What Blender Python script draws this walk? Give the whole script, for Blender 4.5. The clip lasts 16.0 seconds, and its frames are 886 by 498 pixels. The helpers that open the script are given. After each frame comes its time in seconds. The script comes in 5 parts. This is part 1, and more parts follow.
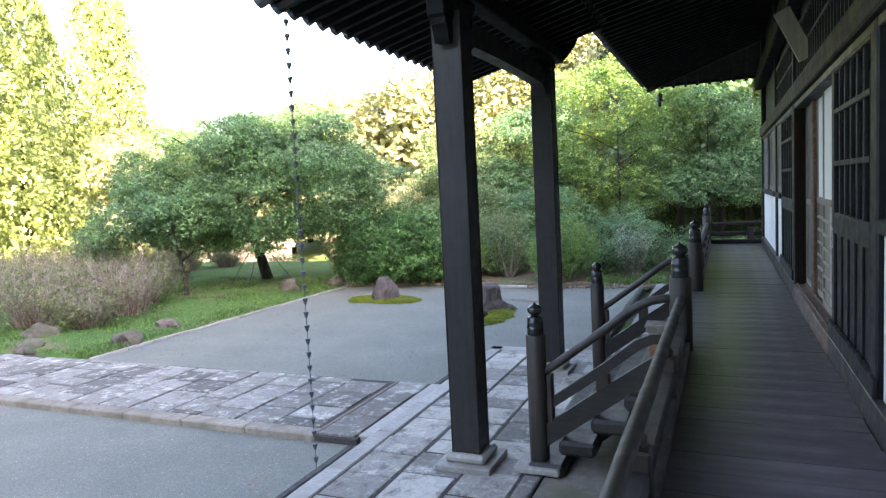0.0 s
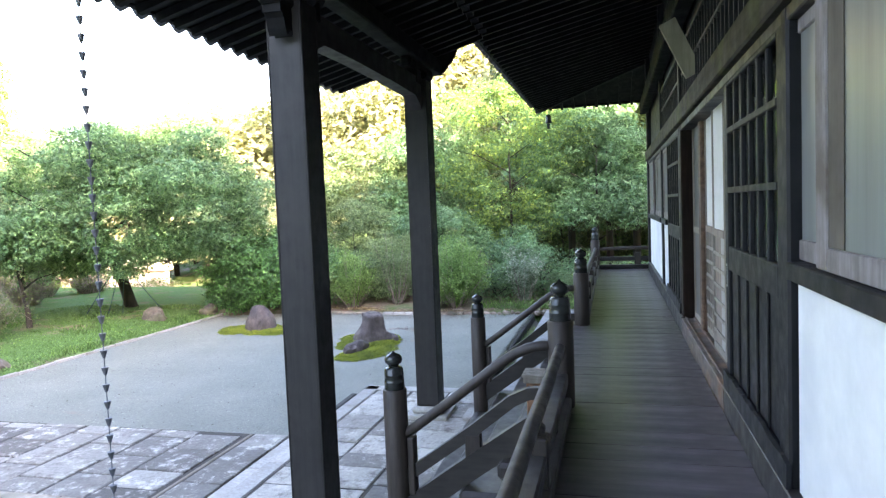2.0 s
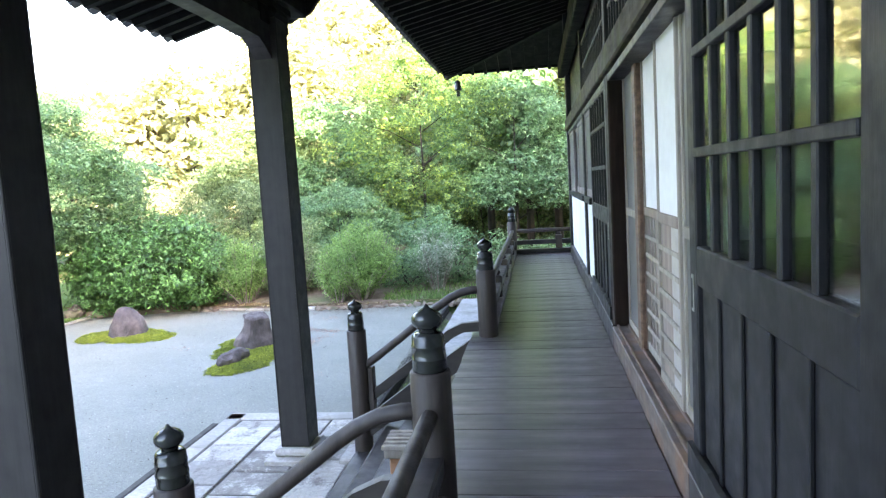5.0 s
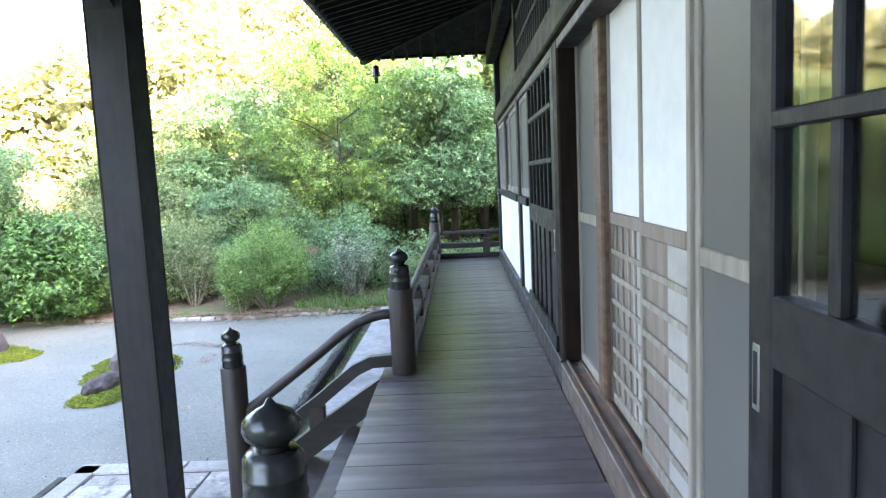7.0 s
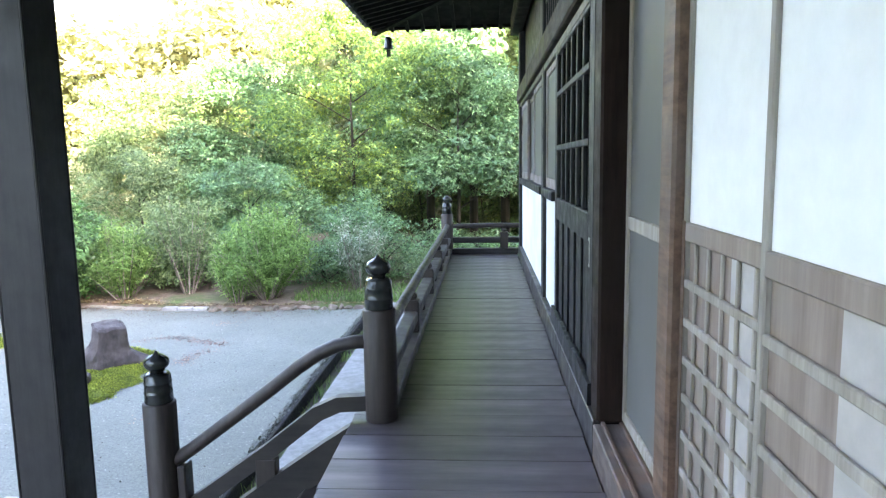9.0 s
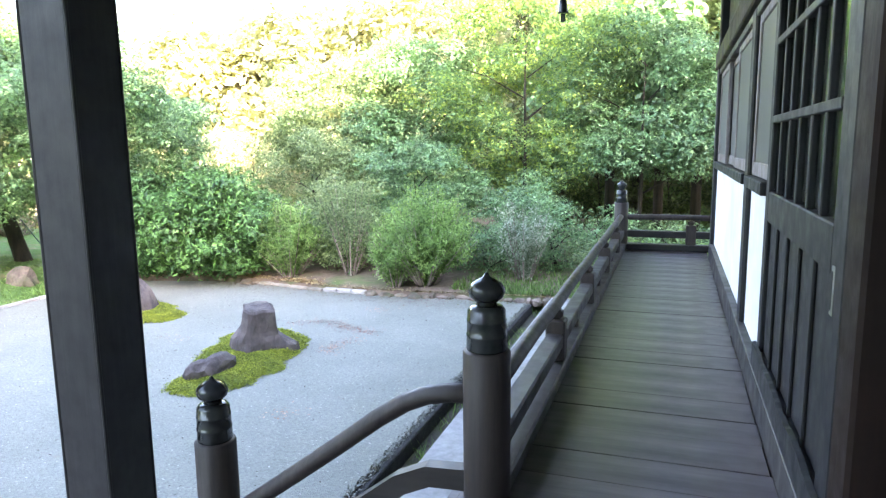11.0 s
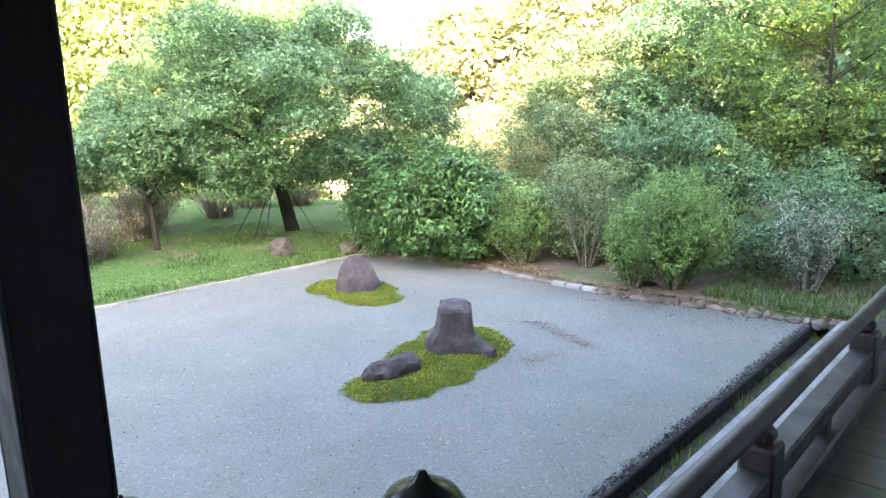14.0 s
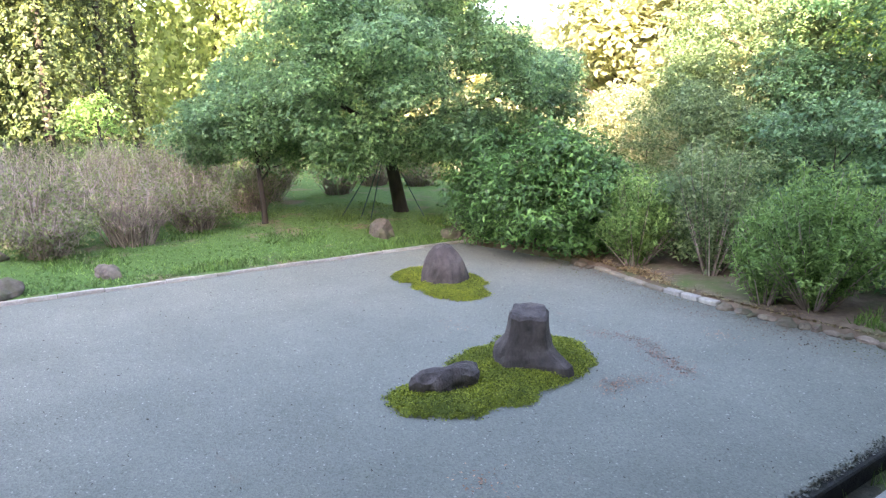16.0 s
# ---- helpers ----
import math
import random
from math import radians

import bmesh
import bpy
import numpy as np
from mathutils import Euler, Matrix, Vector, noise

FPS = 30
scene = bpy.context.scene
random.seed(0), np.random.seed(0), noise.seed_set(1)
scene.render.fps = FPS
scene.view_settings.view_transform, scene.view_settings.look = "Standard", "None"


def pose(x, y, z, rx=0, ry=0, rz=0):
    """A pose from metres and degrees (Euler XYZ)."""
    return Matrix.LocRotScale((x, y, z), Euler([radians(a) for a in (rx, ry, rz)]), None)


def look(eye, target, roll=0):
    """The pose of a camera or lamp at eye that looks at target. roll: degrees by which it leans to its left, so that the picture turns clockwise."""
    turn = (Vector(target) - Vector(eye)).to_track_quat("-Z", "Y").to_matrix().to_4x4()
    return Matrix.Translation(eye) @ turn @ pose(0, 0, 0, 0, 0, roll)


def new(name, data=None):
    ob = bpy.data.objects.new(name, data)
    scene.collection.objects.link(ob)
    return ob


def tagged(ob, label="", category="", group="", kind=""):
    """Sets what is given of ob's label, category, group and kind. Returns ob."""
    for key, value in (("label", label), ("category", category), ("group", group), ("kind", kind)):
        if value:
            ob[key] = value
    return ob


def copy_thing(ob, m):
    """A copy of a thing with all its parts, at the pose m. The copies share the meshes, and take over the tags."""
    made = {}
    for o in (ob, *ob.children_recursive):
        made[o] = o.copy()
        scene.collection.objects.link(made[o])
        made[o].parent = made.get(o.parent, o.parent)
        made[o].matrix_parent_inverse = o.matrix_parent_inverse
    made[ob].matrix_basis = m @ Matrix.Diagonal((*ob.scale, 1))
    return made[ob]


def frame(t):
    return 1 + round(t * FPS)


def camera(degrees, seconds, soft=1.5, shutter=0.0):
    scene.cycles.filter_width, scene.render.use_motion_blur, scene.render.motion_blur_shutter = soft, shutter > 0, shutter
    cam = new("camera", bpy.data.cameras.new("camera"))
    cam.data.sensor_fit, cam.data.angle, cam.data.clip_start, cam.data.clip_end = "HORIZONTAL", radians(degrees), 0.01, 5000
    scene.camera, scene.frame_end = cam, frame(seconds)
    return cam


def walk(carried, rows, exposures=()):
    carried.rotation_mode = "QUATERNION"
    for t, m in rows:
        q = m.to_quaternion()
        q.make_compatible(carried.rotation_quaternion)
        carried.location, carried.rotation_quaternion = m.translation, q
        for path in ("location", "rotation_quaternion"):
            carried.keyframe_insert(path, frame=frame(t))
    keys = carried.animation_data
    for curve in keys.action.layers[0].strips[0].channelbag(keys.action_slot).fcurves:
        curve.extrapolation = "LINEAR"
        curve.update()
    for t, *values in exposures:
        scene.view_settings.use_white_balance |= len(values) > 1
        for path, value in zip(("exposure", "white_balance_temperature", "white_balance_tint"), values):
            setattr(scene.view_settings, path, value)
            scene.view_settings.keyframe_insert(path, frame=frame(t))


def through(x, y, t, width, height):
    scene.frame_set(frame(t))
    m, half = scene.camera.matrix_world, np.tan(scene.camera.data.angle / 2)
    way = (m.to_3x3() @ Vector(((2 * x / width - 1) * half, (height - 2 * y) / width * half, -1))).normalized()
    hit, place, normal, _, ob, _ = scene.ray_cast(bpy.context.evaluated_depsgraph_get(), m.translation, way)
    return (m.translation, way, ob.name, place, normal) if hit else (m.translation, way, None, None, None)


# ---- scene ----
cam = camera(67.3, 16.0, 1.3)
PATH = [
    (0, (1.072, 0.28, 1.279), (0.294, 2.115, 1.11), -2.9),
    (0.5, (1.061, 0.552, 1.27), (0.4, 2.434, 1.123), -1.8),
    (1, (1.036, 0.814, 1.282), (0.495, 2.735, 1.15), -1.8),
    (1.5, (1.061, 1.119, 1.289), (0.588, 3.059, 1.166), -2.0),
    (2, (1.111, 1.372, 1.305), (0.615, 3.305, 1.182), -2.3),
    (2.5, (1.101, 1.671, 1.299), (0.67, 3.619, 1.17), -2.4),
    (3, (1.096, 1.983, 1.31), (0.737, 3.946, 1.175), -2.3),
    (3.5, (1.13, 2.32, 1.289), (0.834, 4.293, 1.144), -2.5),
    (6, (1.242, 3.953, 1.284), (0.97, 5.923, 1.07), -4.0),
    (6.5, (1.183, 4.293, 1.286), (1.018, 6.275, 1.08), -4.1),
    (7, (1.195, 4.596, 1.26), (1.135, 6.584, 1.045), -2.6),
    (7.5, (1.275, 4.93, 1.274), (1.185, 6.914, 1.037), -1.4),
    (8, (1.298, 5.216, 1.25), (1.208, 7.199, 1.004), -0.6),
    (10.5, (1.346, 6.726, 1.243), (0.914, 8.658, 0.958), -1.5),
    (11, (1.369, 6.975, 1.229), (0.721, 8.843, 0.926), -0.7),
    (11.5, (1.372, 7.201, 1.215), (0.574, 9.003, 0.874), -1.5),
    (12, (1.363, 7.527, 1.241), (0.466, 9.276, 0.872), -1.3),
    (12.5, (1.381, 7.85, 1.255), (0.406, 9.557, 0.886), -0.9),
    (13, (1.414, 8.128, 1.266), (0.254, 9.72, 0.916), -3.1),
    (13.5, (1.38, 8.415, 1.283), (0.116, 9.923, 0.928), -1.2),
    (14, (1.385, 8.654, 1.274), (0.037, 10.085, 0.906), -1.6),
    (14.5, (1.288, 9.016, 1.219), (-0.149, 10.354, 0.84), -0.5),
    (15, (1.275, 9.297, 1.215), (-0.245, 10.54, 0.833), -1.9),
    (15.5, (1.215, 9.602, 1.203), (-0.353, 10.777, 0.804), 0.1),
    (16, (1.127, 9.876, 1.181), (-0.487, 10.984, 0.772), -0.1),
]
walk(cam, [(t, look(eye, target, roll)) for t, eye, target, roll in PATH],
     [(t, e, 7300, 23) for t, e in ((0, 3.4), (0.5, 3.72), (1, 3.85), (2, 3.97), (2.5, 3.95), (3.5, 4.4), (8, 4.55), (11, 4.6), (12.5, 4.46), (13.5, 4.12), (14.5, 4.05), (15.5, 3.7), (16, 3.56))])

# ---- world, sun, exposure ----
SUN_EL, SUN_DIR = radians(22), Vector((-0.66, 0.75, 0)).normalized()
world = bpy.data.worlds.new("world")
scene.world = world
world.use_nodes = True
wn = world.node_tree
sky = wn.nodes.new("ShaderNodeTexSky")
sky.sky_type, sky.sun_disc = "NISHITA", False
sky.sun_elevation = SUN_EL
sky.sun_rotation = math.atan2(-SUN_DIR.x, -SUN_DIR.y)
sky.dust_density, sky.ozone_density = 1.6, 1.0
wn.links.new(sky.outputs[0], wn.nodes["Background"].inputs[0])
wn.nodes["Background"].inputs[1].default_value = 0.15
sun_data = bpy.data.lights.new("sun", "SUN")
sun_data.energy, sun_data.angle, sun_data.color = 5.0, radians(0.5), (1.0, 0.9, 0.72)
sun = new("sun", sun_data)
sun.matrix_world = look((0, 0, 30), Vector((0, 0, 30)) + SUN_DIR * math.cos(SUN_EL) - Vector((0, 0, math.sin(SUN_EL))))

# ---- materials ----
def principled(name):
    m = bpy.data.materials.new(name)
    m.use_nodes = True
    return m, m.node_tree, m.node_tree.nodes["Principled BSDF"]


def ramp(nt, src, stops):
    r = nt.nodes.new("ShaderNodeValToRGB")
    while len(r.color_ramp.elements) < len(stops):
        r.color_ramp.elements.new(0.5)
    for e, (p, c) in zip(r.color_ramp.elements, stops):
        e.position, e.color = p, (*c, 1)
    nt.links.new(src, r.inputs[0])
    return r.outputs[0]


def noise_tex(nt, scale, detail=6, rough=0.6, stretch=(1, 1, 1), coord="Object"):
    tc, mp, n = nt.nodes.new("ShaderNodeTexCoord"), nt.nodes.new("ShaderNodeMapping"), nt.nodes.new("ShaderNodeTexNoise")
    mp.inputs["Scale"].default_value = stretch
    nt.links.new(tc.outputs[coord], mp.inputs[0])
    nt.links.new(mp.outputs[0], n.inputs["Vector"])
    n.inputs["Scale"].default_value, n.inputs["Detail"].default_value, n.inputs["Roughness"].default_value = scale, detail, rough
    return n.outputs["Fac"]


def mix(nt, a, b, fac, mode="MIX"):
    m = nt.nodes.new("ShaderNodeMix")
    m.data_type, m.blend_type = "RGBA", mode
    for sock, v in ((m.inputs[0], fac), (m.inputs[6], a), (m.inputs[7], b)):
        if isinstance(v, bpy.types.NodeSocket):
            nt.links.new(v, sock)
        elif isinstance(v, tuple):
            sock.default_value = (*v, 1)
        else:
            sock.default_value = v
    return m.outputs[2]


def bump(nt, bsdf, height, strength, dist=0.01):
    b = nt.nodes.new("ShaderNodeBump")
    b.inputs["Strength"].default_value, b.inputs["Distance"].default_value = strength, dist
    nt.links.new(height, b.inputs["Height"])
    nt.links.new(b.outputs[0], bsdf.inputs["Normal"])


def rnd(nt, island=False):
    if island:
        return nt.nodes.new("ShaderNodeNewGeometry").outputs["Random Per Island"]
    return nt.nodes.new("ShaderNodeObjectInfo").outputs["Random"]


def surface(name, dark, light, scale, rough=(0.5, 0.8), stretch=(1, 1, 1), relief=0.3, dist=0.004, stain=None, stain_scale=1.2, vary=0.0, metal=0.0, island=False, fine=6, sheen=0.5):
    """Two scales of variation: grain between dark and light, stains over it, and a random tint for each piece."""
    m, nt, p = principled(name)
    g = noise_tex(nt, scale, 8, 0.65, stretch)
    col = ramp(nt, g, [(0.3, dark), (0.7, light)])
    if stain:
        s = noise_tex(nt, stain_scale, 5, 0.6)
        f = ramp(nt, s, [(0.48, (0, 0, 0)), (0.68, (1, 1, 1))])
        col = mix(nt, col, stain, f)
    if vary:
        f = ramp(nt, rnd(nt, island), [(0, (1 - vary,) * 3), (1, (1 + vary,) * 3)])
        col = mix(nt, col, f, 1.0, "MULTIPLY")
    nt.links.new(col, p.inputs["Base Color"])
    nt.links.new(ramp(nt, noise_tex(nt, scale * 0.35, 4, 0.6), [(0.3, (rough[0],) * 3), (0.7, (rough[1],) * 3)]), p.inputs["Roughness"])
    p.inputs["Metallic"].default_value = metal
    p.inputs["Specular IOR Level"].default_value = sheen
    bump(nt, p, noise_tex(nt, scale * 1.6, fine, 0.7, stretch), relief, dist)
    return m


def leafy(name, a, b, c, gloss=0.5, through=0.35, patch=0.6):
    """Leaves: a colour for each leaf, a slow drift over the crown, light coming through."""
    m, nt, p = principled(name)
    col = ramp(nt, rnd(nt, True), [(0.0, tuple(0.55 * v for v in a)), (0.5, b), (0.85, c), (1.0, tuple(min(0.7, 1.35 * v) for v in c))])
    drift = ramp(nt, noise_tex(nt, patch, 4, 0.6), [(0.32, (0.62, 0.7, 0.74)), (0.7, (1.3, 1.24, 1.05))])
    col = mix(nt, col, drift, 1.0, "MULTIPLY")
    nt.links.new(col, p.inputs["Base Color"])
    p.inputs["Roughness"].default_value = gloss
    t = nt.nodes.new("ShaderNodeBsdfTranslucent")
    nt.links.new(mix(nt, col, (0.9, 1.0, 0.4), 0.16, "MIX"), t.inputs[0])
    ms = nt.nodes.new("ShaderNodeMixShader")
    ms.inputs[0].default_value = through
    nt.links.new(p.outputs[0], ms.inputs[1])
    nt.links.new(t.outputs[0], ms.inputs[2])
    nt.links.new(ms.outputs[0], nt.nodes["Material Output"].inputs[0])
    return m


ALONG_X, ALONG_Y, ALONG_Z = (0.12, 1, 1), (1, 0.12, 1), (1, 1, 0.08)
M = {}
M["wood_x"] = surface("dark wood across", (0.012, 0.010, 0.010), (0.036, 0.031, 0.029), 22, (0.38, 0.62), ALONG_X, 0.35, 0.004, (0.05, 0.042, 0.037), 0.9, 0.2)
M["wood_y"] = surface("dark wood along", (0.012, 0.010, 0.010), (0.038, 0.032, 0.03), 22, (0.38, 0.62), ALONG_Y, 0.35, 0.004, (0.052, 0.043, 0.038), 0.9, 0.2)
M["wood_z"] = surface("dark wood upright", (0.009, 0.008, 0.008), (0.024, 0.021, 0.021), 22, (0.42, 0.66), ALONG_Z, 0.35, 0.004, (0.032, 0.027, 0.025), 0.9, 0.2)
M["worn"] = surface("worn brown wood", (0.02, 0.015, 0.0135), (0.056, 0.042, 0.036), 24, (0.42, 0.65), ALONG_Z, 0.4, 0.004, (0.034, 0.028, 0.025), 1.5, 0.15)
M["deck"] = surface("deck boards", (0.06, 0.052, 0.058), (0.16, 0.137, 0.148), 11, (0.24, 0.48), ALONG_X, 0.06, 0.002, (0.08, 0.06, 0.06), 0.8, 0.13, sheen=0.45)
# Deep shade under the eaves is put into this near-black colour.
M["roofwood"] = surface("shade-black roof timber", (0.0016, 0.0015, 0.0015), (0.0045, 0.004, 0.004), 16, (0.6, 0.85), ALONG_X, 0.4, 0.004, vary=0.2, sheen=0.25)
M["black"] = surface("blackened door wood", (0.0035, 0.0035, 0.005), (0.011, 0.011, 0.0145), 24, (0.45, 0.7), ALONG_Z, 0.35, 0.003, (0.018, 0.0175, 0.02), 1.4, 0.15, sheen=0.4)
M["cedar"] = surface("pale weathered wood", (0.2, 0.17, 0.14), (0.4, 0.36, 0.31), 24, (0.6, 0.8), ALONG_Z, 0.3, 0.003, (0.22, 0.19, 0.16), 1.6, 0.12)
M["paleplank"] = surface("pale plank", (0.34, 0.3, 0.21), (0.52, 0.47, 0.35), 24, (0.6, 0.8), ALONG_Z, 0.3, 0.003, (0.3, 0.28, 0.18), 2.0)
M["redwood"] = surface("red-brown sill wood", (0.07, 0.038, 0.026), (0.2, 0.115, 0.075), 24, (0.5, 0.75), ALONG_Y, 0.4, 0.003, (0.11, 0.08, 0.065), 2.0, 0.12)
M["brownpost"] = surface("brown post wood", (0.009, 0.0045, 0.0035), (0.026, 0.0145, 0.0115), 24, (0.5, 0.75), ALONG_Z, 0.4, 0.003, (0.015, 0.01, 0.008), 2.0, 0.12, sheen=0.15)
M["sillwood"] = surface("worn grey-brown sill wood", (0.07, 0.052, 0.044), (0.17, 0.13, 0.11), 24, (0.5, 0.75), ALONG_Y, 0.4, 0.003, (0.22, 0.12, 0.07), 3.0, 0.1)
M["backing"] = surface("brown panel board", (0.19, 0.14, 0.115), (0.32, 0.25, 0.21), 18, (0.6, 0.8), ALONG_Z, 0.3, 0.002, (0.24, 0.2, 0.17), 3.0, 0.1)
M["oldpaper"] = surface("aged paper", (0.35, 0.322, 0.3), (0.47, 0.437, 0.41), 6, (0.75, 0.9), relief=0.1, dist=0.001, stain=(0.38, 0.35, 0.33), stain_scale=2.5)
M["beige"] = surface("soil-stained kerb stone", (0.2, 0.17, 0.135), (0.36, 0.315, 0.26), 16, (0.8, 0.95), relief=0.6, dist=0.008, stain=(0.15, 0.14, 0.1), stain_scale=2.0, vary=0.2)
M["lintel"] = surface("mossy lintel wood", (0.025, 0.021, 0.016), (0.085, 0.072, 0.052), 20, (0.6, 0.85), ALONG_Y, 0.45, 0.005, (0.085, 0.095, 0.035), 1.6, 0.12, sheen=0.2)
M["plaster"] = surface("white plaster", (0.72, 0.72, 0.71), (0.84, 0.84, 0.83), 5, (0.75, 0.9), relief=0.1, dist=0.002, stain=(0.66, 0.665, 0.67), stain_scale=1.1)
M["paper"] = surface("shoji paper", (0.74, 0.74, 0.72), (0.84, 0.84, 0.82), 6, (0.8, 0.9), relief=0.06, dist=0.001, stain=(0.7, 0.69, 0.66), stain_scale=1.5)
M["windowwood"] = surface("grey-lilac weathered window wood", (0.16, 0.138, 0.132), (0.34, 0.3, 0.295), 24, (0.6, 0.8), ALONG_Z, 0.35, 0.003, (0.12, 0.095, 0.08), 2.2, 0.12, sheen=0.3)
M["stripwood"] = surface("dull brown strip wood", (0.1, 0.083, 0.066), (0.17, 0.145, 0.12), 18, (0.6, 0.8), ALONG_Z, 0.3, 0.002, (0.09, 0.075, 0.06), 2.0, sheen=0.2)
M["greyboard"] = surface("grey screen cloth", (0.135, 0.133, 0.126), (0.15, 0.147, 0.14), 2.5, (0.4, 0.44), (1, 1, 0.3), relief=0.01, dist=0.001, sheen=0.12)
M["frosted"] = surface("frosted window glass", (0.15, 0.155, 0.142), (0.26, 0.262, 0.25), 7, (0.3, 0.34), (1, 1, 0.05), relief=0.02, dist=0.002)
M["bronze"] = surface("dark bronze cap", (0.035, 0.038, 0.037), (0.085, 0.092, 0.088), 9, (0.16, 0.28), relief=0.08, dist=0.002, stain=(0.03, 0.037, 0.034), stain_scale=9, metal=0.5)
M["steel"] = surface("dull steel", (0.35, 0.35, 0.34), (0.55, 0.55, 0.53), 30, (0.3, 0.45), relief=0.05, metal=1.0)
M["chain"] = surface("dark iron chain", (0.07, 0.078, 0.09), (0.19, 0.205, 0.23), 30, (0.4, 0.6), relief=0.2, metal=0.5)
M["tile"] = surface("grey roof tile", (0.05, 0.052, 0.056), (0.13, 0.133, 0.14), 14, (0.4, 0.65), relief=0.3, vary=0.2, island=True)
M["kerb"] = surface("granite kerb", (0.28, 0.265, 0.245), (0.46, 0.44, 0.41), 26, (0.7, 0.9), relief=0.5, dist=0.005, stain=(0.3, 0.28, 0.24), stain_scale=2.4, vary=0.15)
M["joint"] = surface("soil joints", (0.03, 0.027, 0.024), (0.09, 0.08, 0.068), 24, (0.9, 1.0), relief=0.6, dist=0.01)
M["earth"] = surface("packed earth", (0.15, 0.135, 0.11), (0.27, 0.245, 0.205), 9, (0.85, 1.0), relief=0.5, dist=0.01, stain=(0.13, 0.14, 0.07), stain_scale=0.9)
M["bedsoil"] = surface("bed soil", (0.11, 0.075, 0.052), (0.25, 0.185, 0.135), 9, (0.85, 1.0), relief=0.6, dist=0.015, stain=(0.09, 0.13, 0.04), stain_scale=1.1)
M["concrete"] = surface("grey concrete", (0.2, 0.2, 0.195), (0.34, 0.335, 0.325), 12, (0.8, 0.95), relief=0.5, dist=0.006, stain=(0.16, 0.16, 0.14), stain_scale=1.4)
M["mossy"] = surface("mossy drain bed", (0.03, 0.027, 0.02), (0.09, 0.085, 0.06), 9, (0.8, 1.0), relief=0.8, dist=0.02, stain=(0.09, 0.12, 0.03), stain_scale=1.6)
# Shade inside the shallow drains is put into these two dark colours.
M["drain"] = surface("shade-dark drain", (0.02, 0.02, 0.018), (0.07, 0.065, 0.055), 10, (0.6, 0.9), relief=0.6, dist=0.01)
M["drain_shade"] = surface("black drain shade", (0.002, 0.002, 0.002), (0.008, 0.0075, 0.007), 14, (0.7, 0.95), relief=0.8, dist=0.015, stain=(0.02, 0.019, 0.016), stain_scale=6)
M["rock"] = surface("purple-brown rock", (0.035, 0.026, 0.025), (0.115, 0.09, 0.084), 7, (0.65, 0.9), (1, 1, 0.35), 1.0, 0.05, (0.15, 0.12, 0.11), 4.0, 0.1)
M["rubble"] = surface("border stone", (0.11, 0.08, 0.06), (0.31, 0.245, 0.195), 9, (0.75, 0.95), relief=0.7, dist=0.01, stain=(0.1, 0.11, 0.06), stain_scale=2.5, vary=0.3)
M["lawnrock"] = surface("mossy brown stone", (0.075, 0.06, 0.05), (0.2, 0.165, 0.14), 9, (0.8, 0.95), relief=0.8, dist=0.015, stain=(0.09, 0.1, 0.05), stain_scale=3, vary=0.15)
M["clay"] = surface("pale clay wall", (0.48, 0.36, 0.29), (0.62, 0.5, 0.42), 4, (0.85, 1.0), relief=0.3, dist=0.01)
M["claytile"] = surface("brown clay tile", (0.2, 0.12, 0.08), (0.36, 0.24, 0.17), 8, (0.6, 0.8), relief=0.3)
M["bark"] = surface("bark", (0.022, 0.017, 0.014), (0.075, 0.058, 0.046), 10, (0.85, 1.0), ALONG_Z, 0.9, 0.02)
M["twig"] = surface("dry twigs", (0.17, 0.12, 0.105), (0.5, 0.4, 0.35), 4, (0.8, 1.0), relief=0.1, vary=0.5, island=True)
M["stake"] = surface("green support pole", (0.03, 0.06, 0.055), (0.07, 0.12, 0.11), 12, (0.5, 0.7), relief=0.2)
M["redbox"] = surface("orange-brown box wood", (0.28, 0.13, 0.07), (0.45, 0.24, 0.14), 20, (0.5, 0.7), relief=0.2)
M["leaf_big"] = leafy("leaves of the round tree", (0.075, 0.185, 0.09), (0.145, 0.295, 0.14), (0.26, 0.41, 0.19), 0.36, 0.4)
M["leaf_dark"] = leafy("dark evergreen leaves", (0.065, 0.175, 0.09), (0.125, 0.275, 0.14), (0.22, 0.37, 0.18), 0.38, 0.34)
M["leaf_rhodo"] = leafy("rhododendron leaves", (0.035, 0.11, 0.035), (0.075, 0.2, 0.055), (0.14, 0.3, 0.09), 0.45, 0.22)
M["leaf_fresh"] = leafy("fresh green leaves", (0.09, 0.2, 0.05), (0.19, 0.36, 0.1), (0.31, 0.48, 0.16), 0.5, 0.42)
M["leaf_olive"] = leafy("dull olive leaves", (0.09, 0.165, 0.075), (0.155, 0.245, 0.11), (0.26, 0.34, 0.17), 0.55, 0.36)
M["leaf_meadow"] = leafy("pale meadow leaves", (0.14, 0.18, 0.075), (0.2, 0.25, 0.1), (0.3, 0.31, 0.17), 0.6, 0.4)
M["leaf_grey"] = leafy("silvery leaves", (0.1, 0.17, 0.09), (0.22, 0.31, 0.2), (0.5, 0.54, 0.45), 0.5, 0.3)
# Glare of full sun is put into these two pale leaf colours.
M["leaf_forest"] = leafy("sun-paled woodland leaves", (0.25, 0.27, 0.14), (0.4, 0.405, 0.24), (0.55, 0.52, 0.35), 0.55, 0.5, 0.25)
M["leaf_cedar"] = leafy("sun-paled cedar needles", (0.2, 0.25, 0.09), (0.29, 0.36, 0.125), (0.4, 0.44, 0.17), 0.6, 0.5, 0.3)
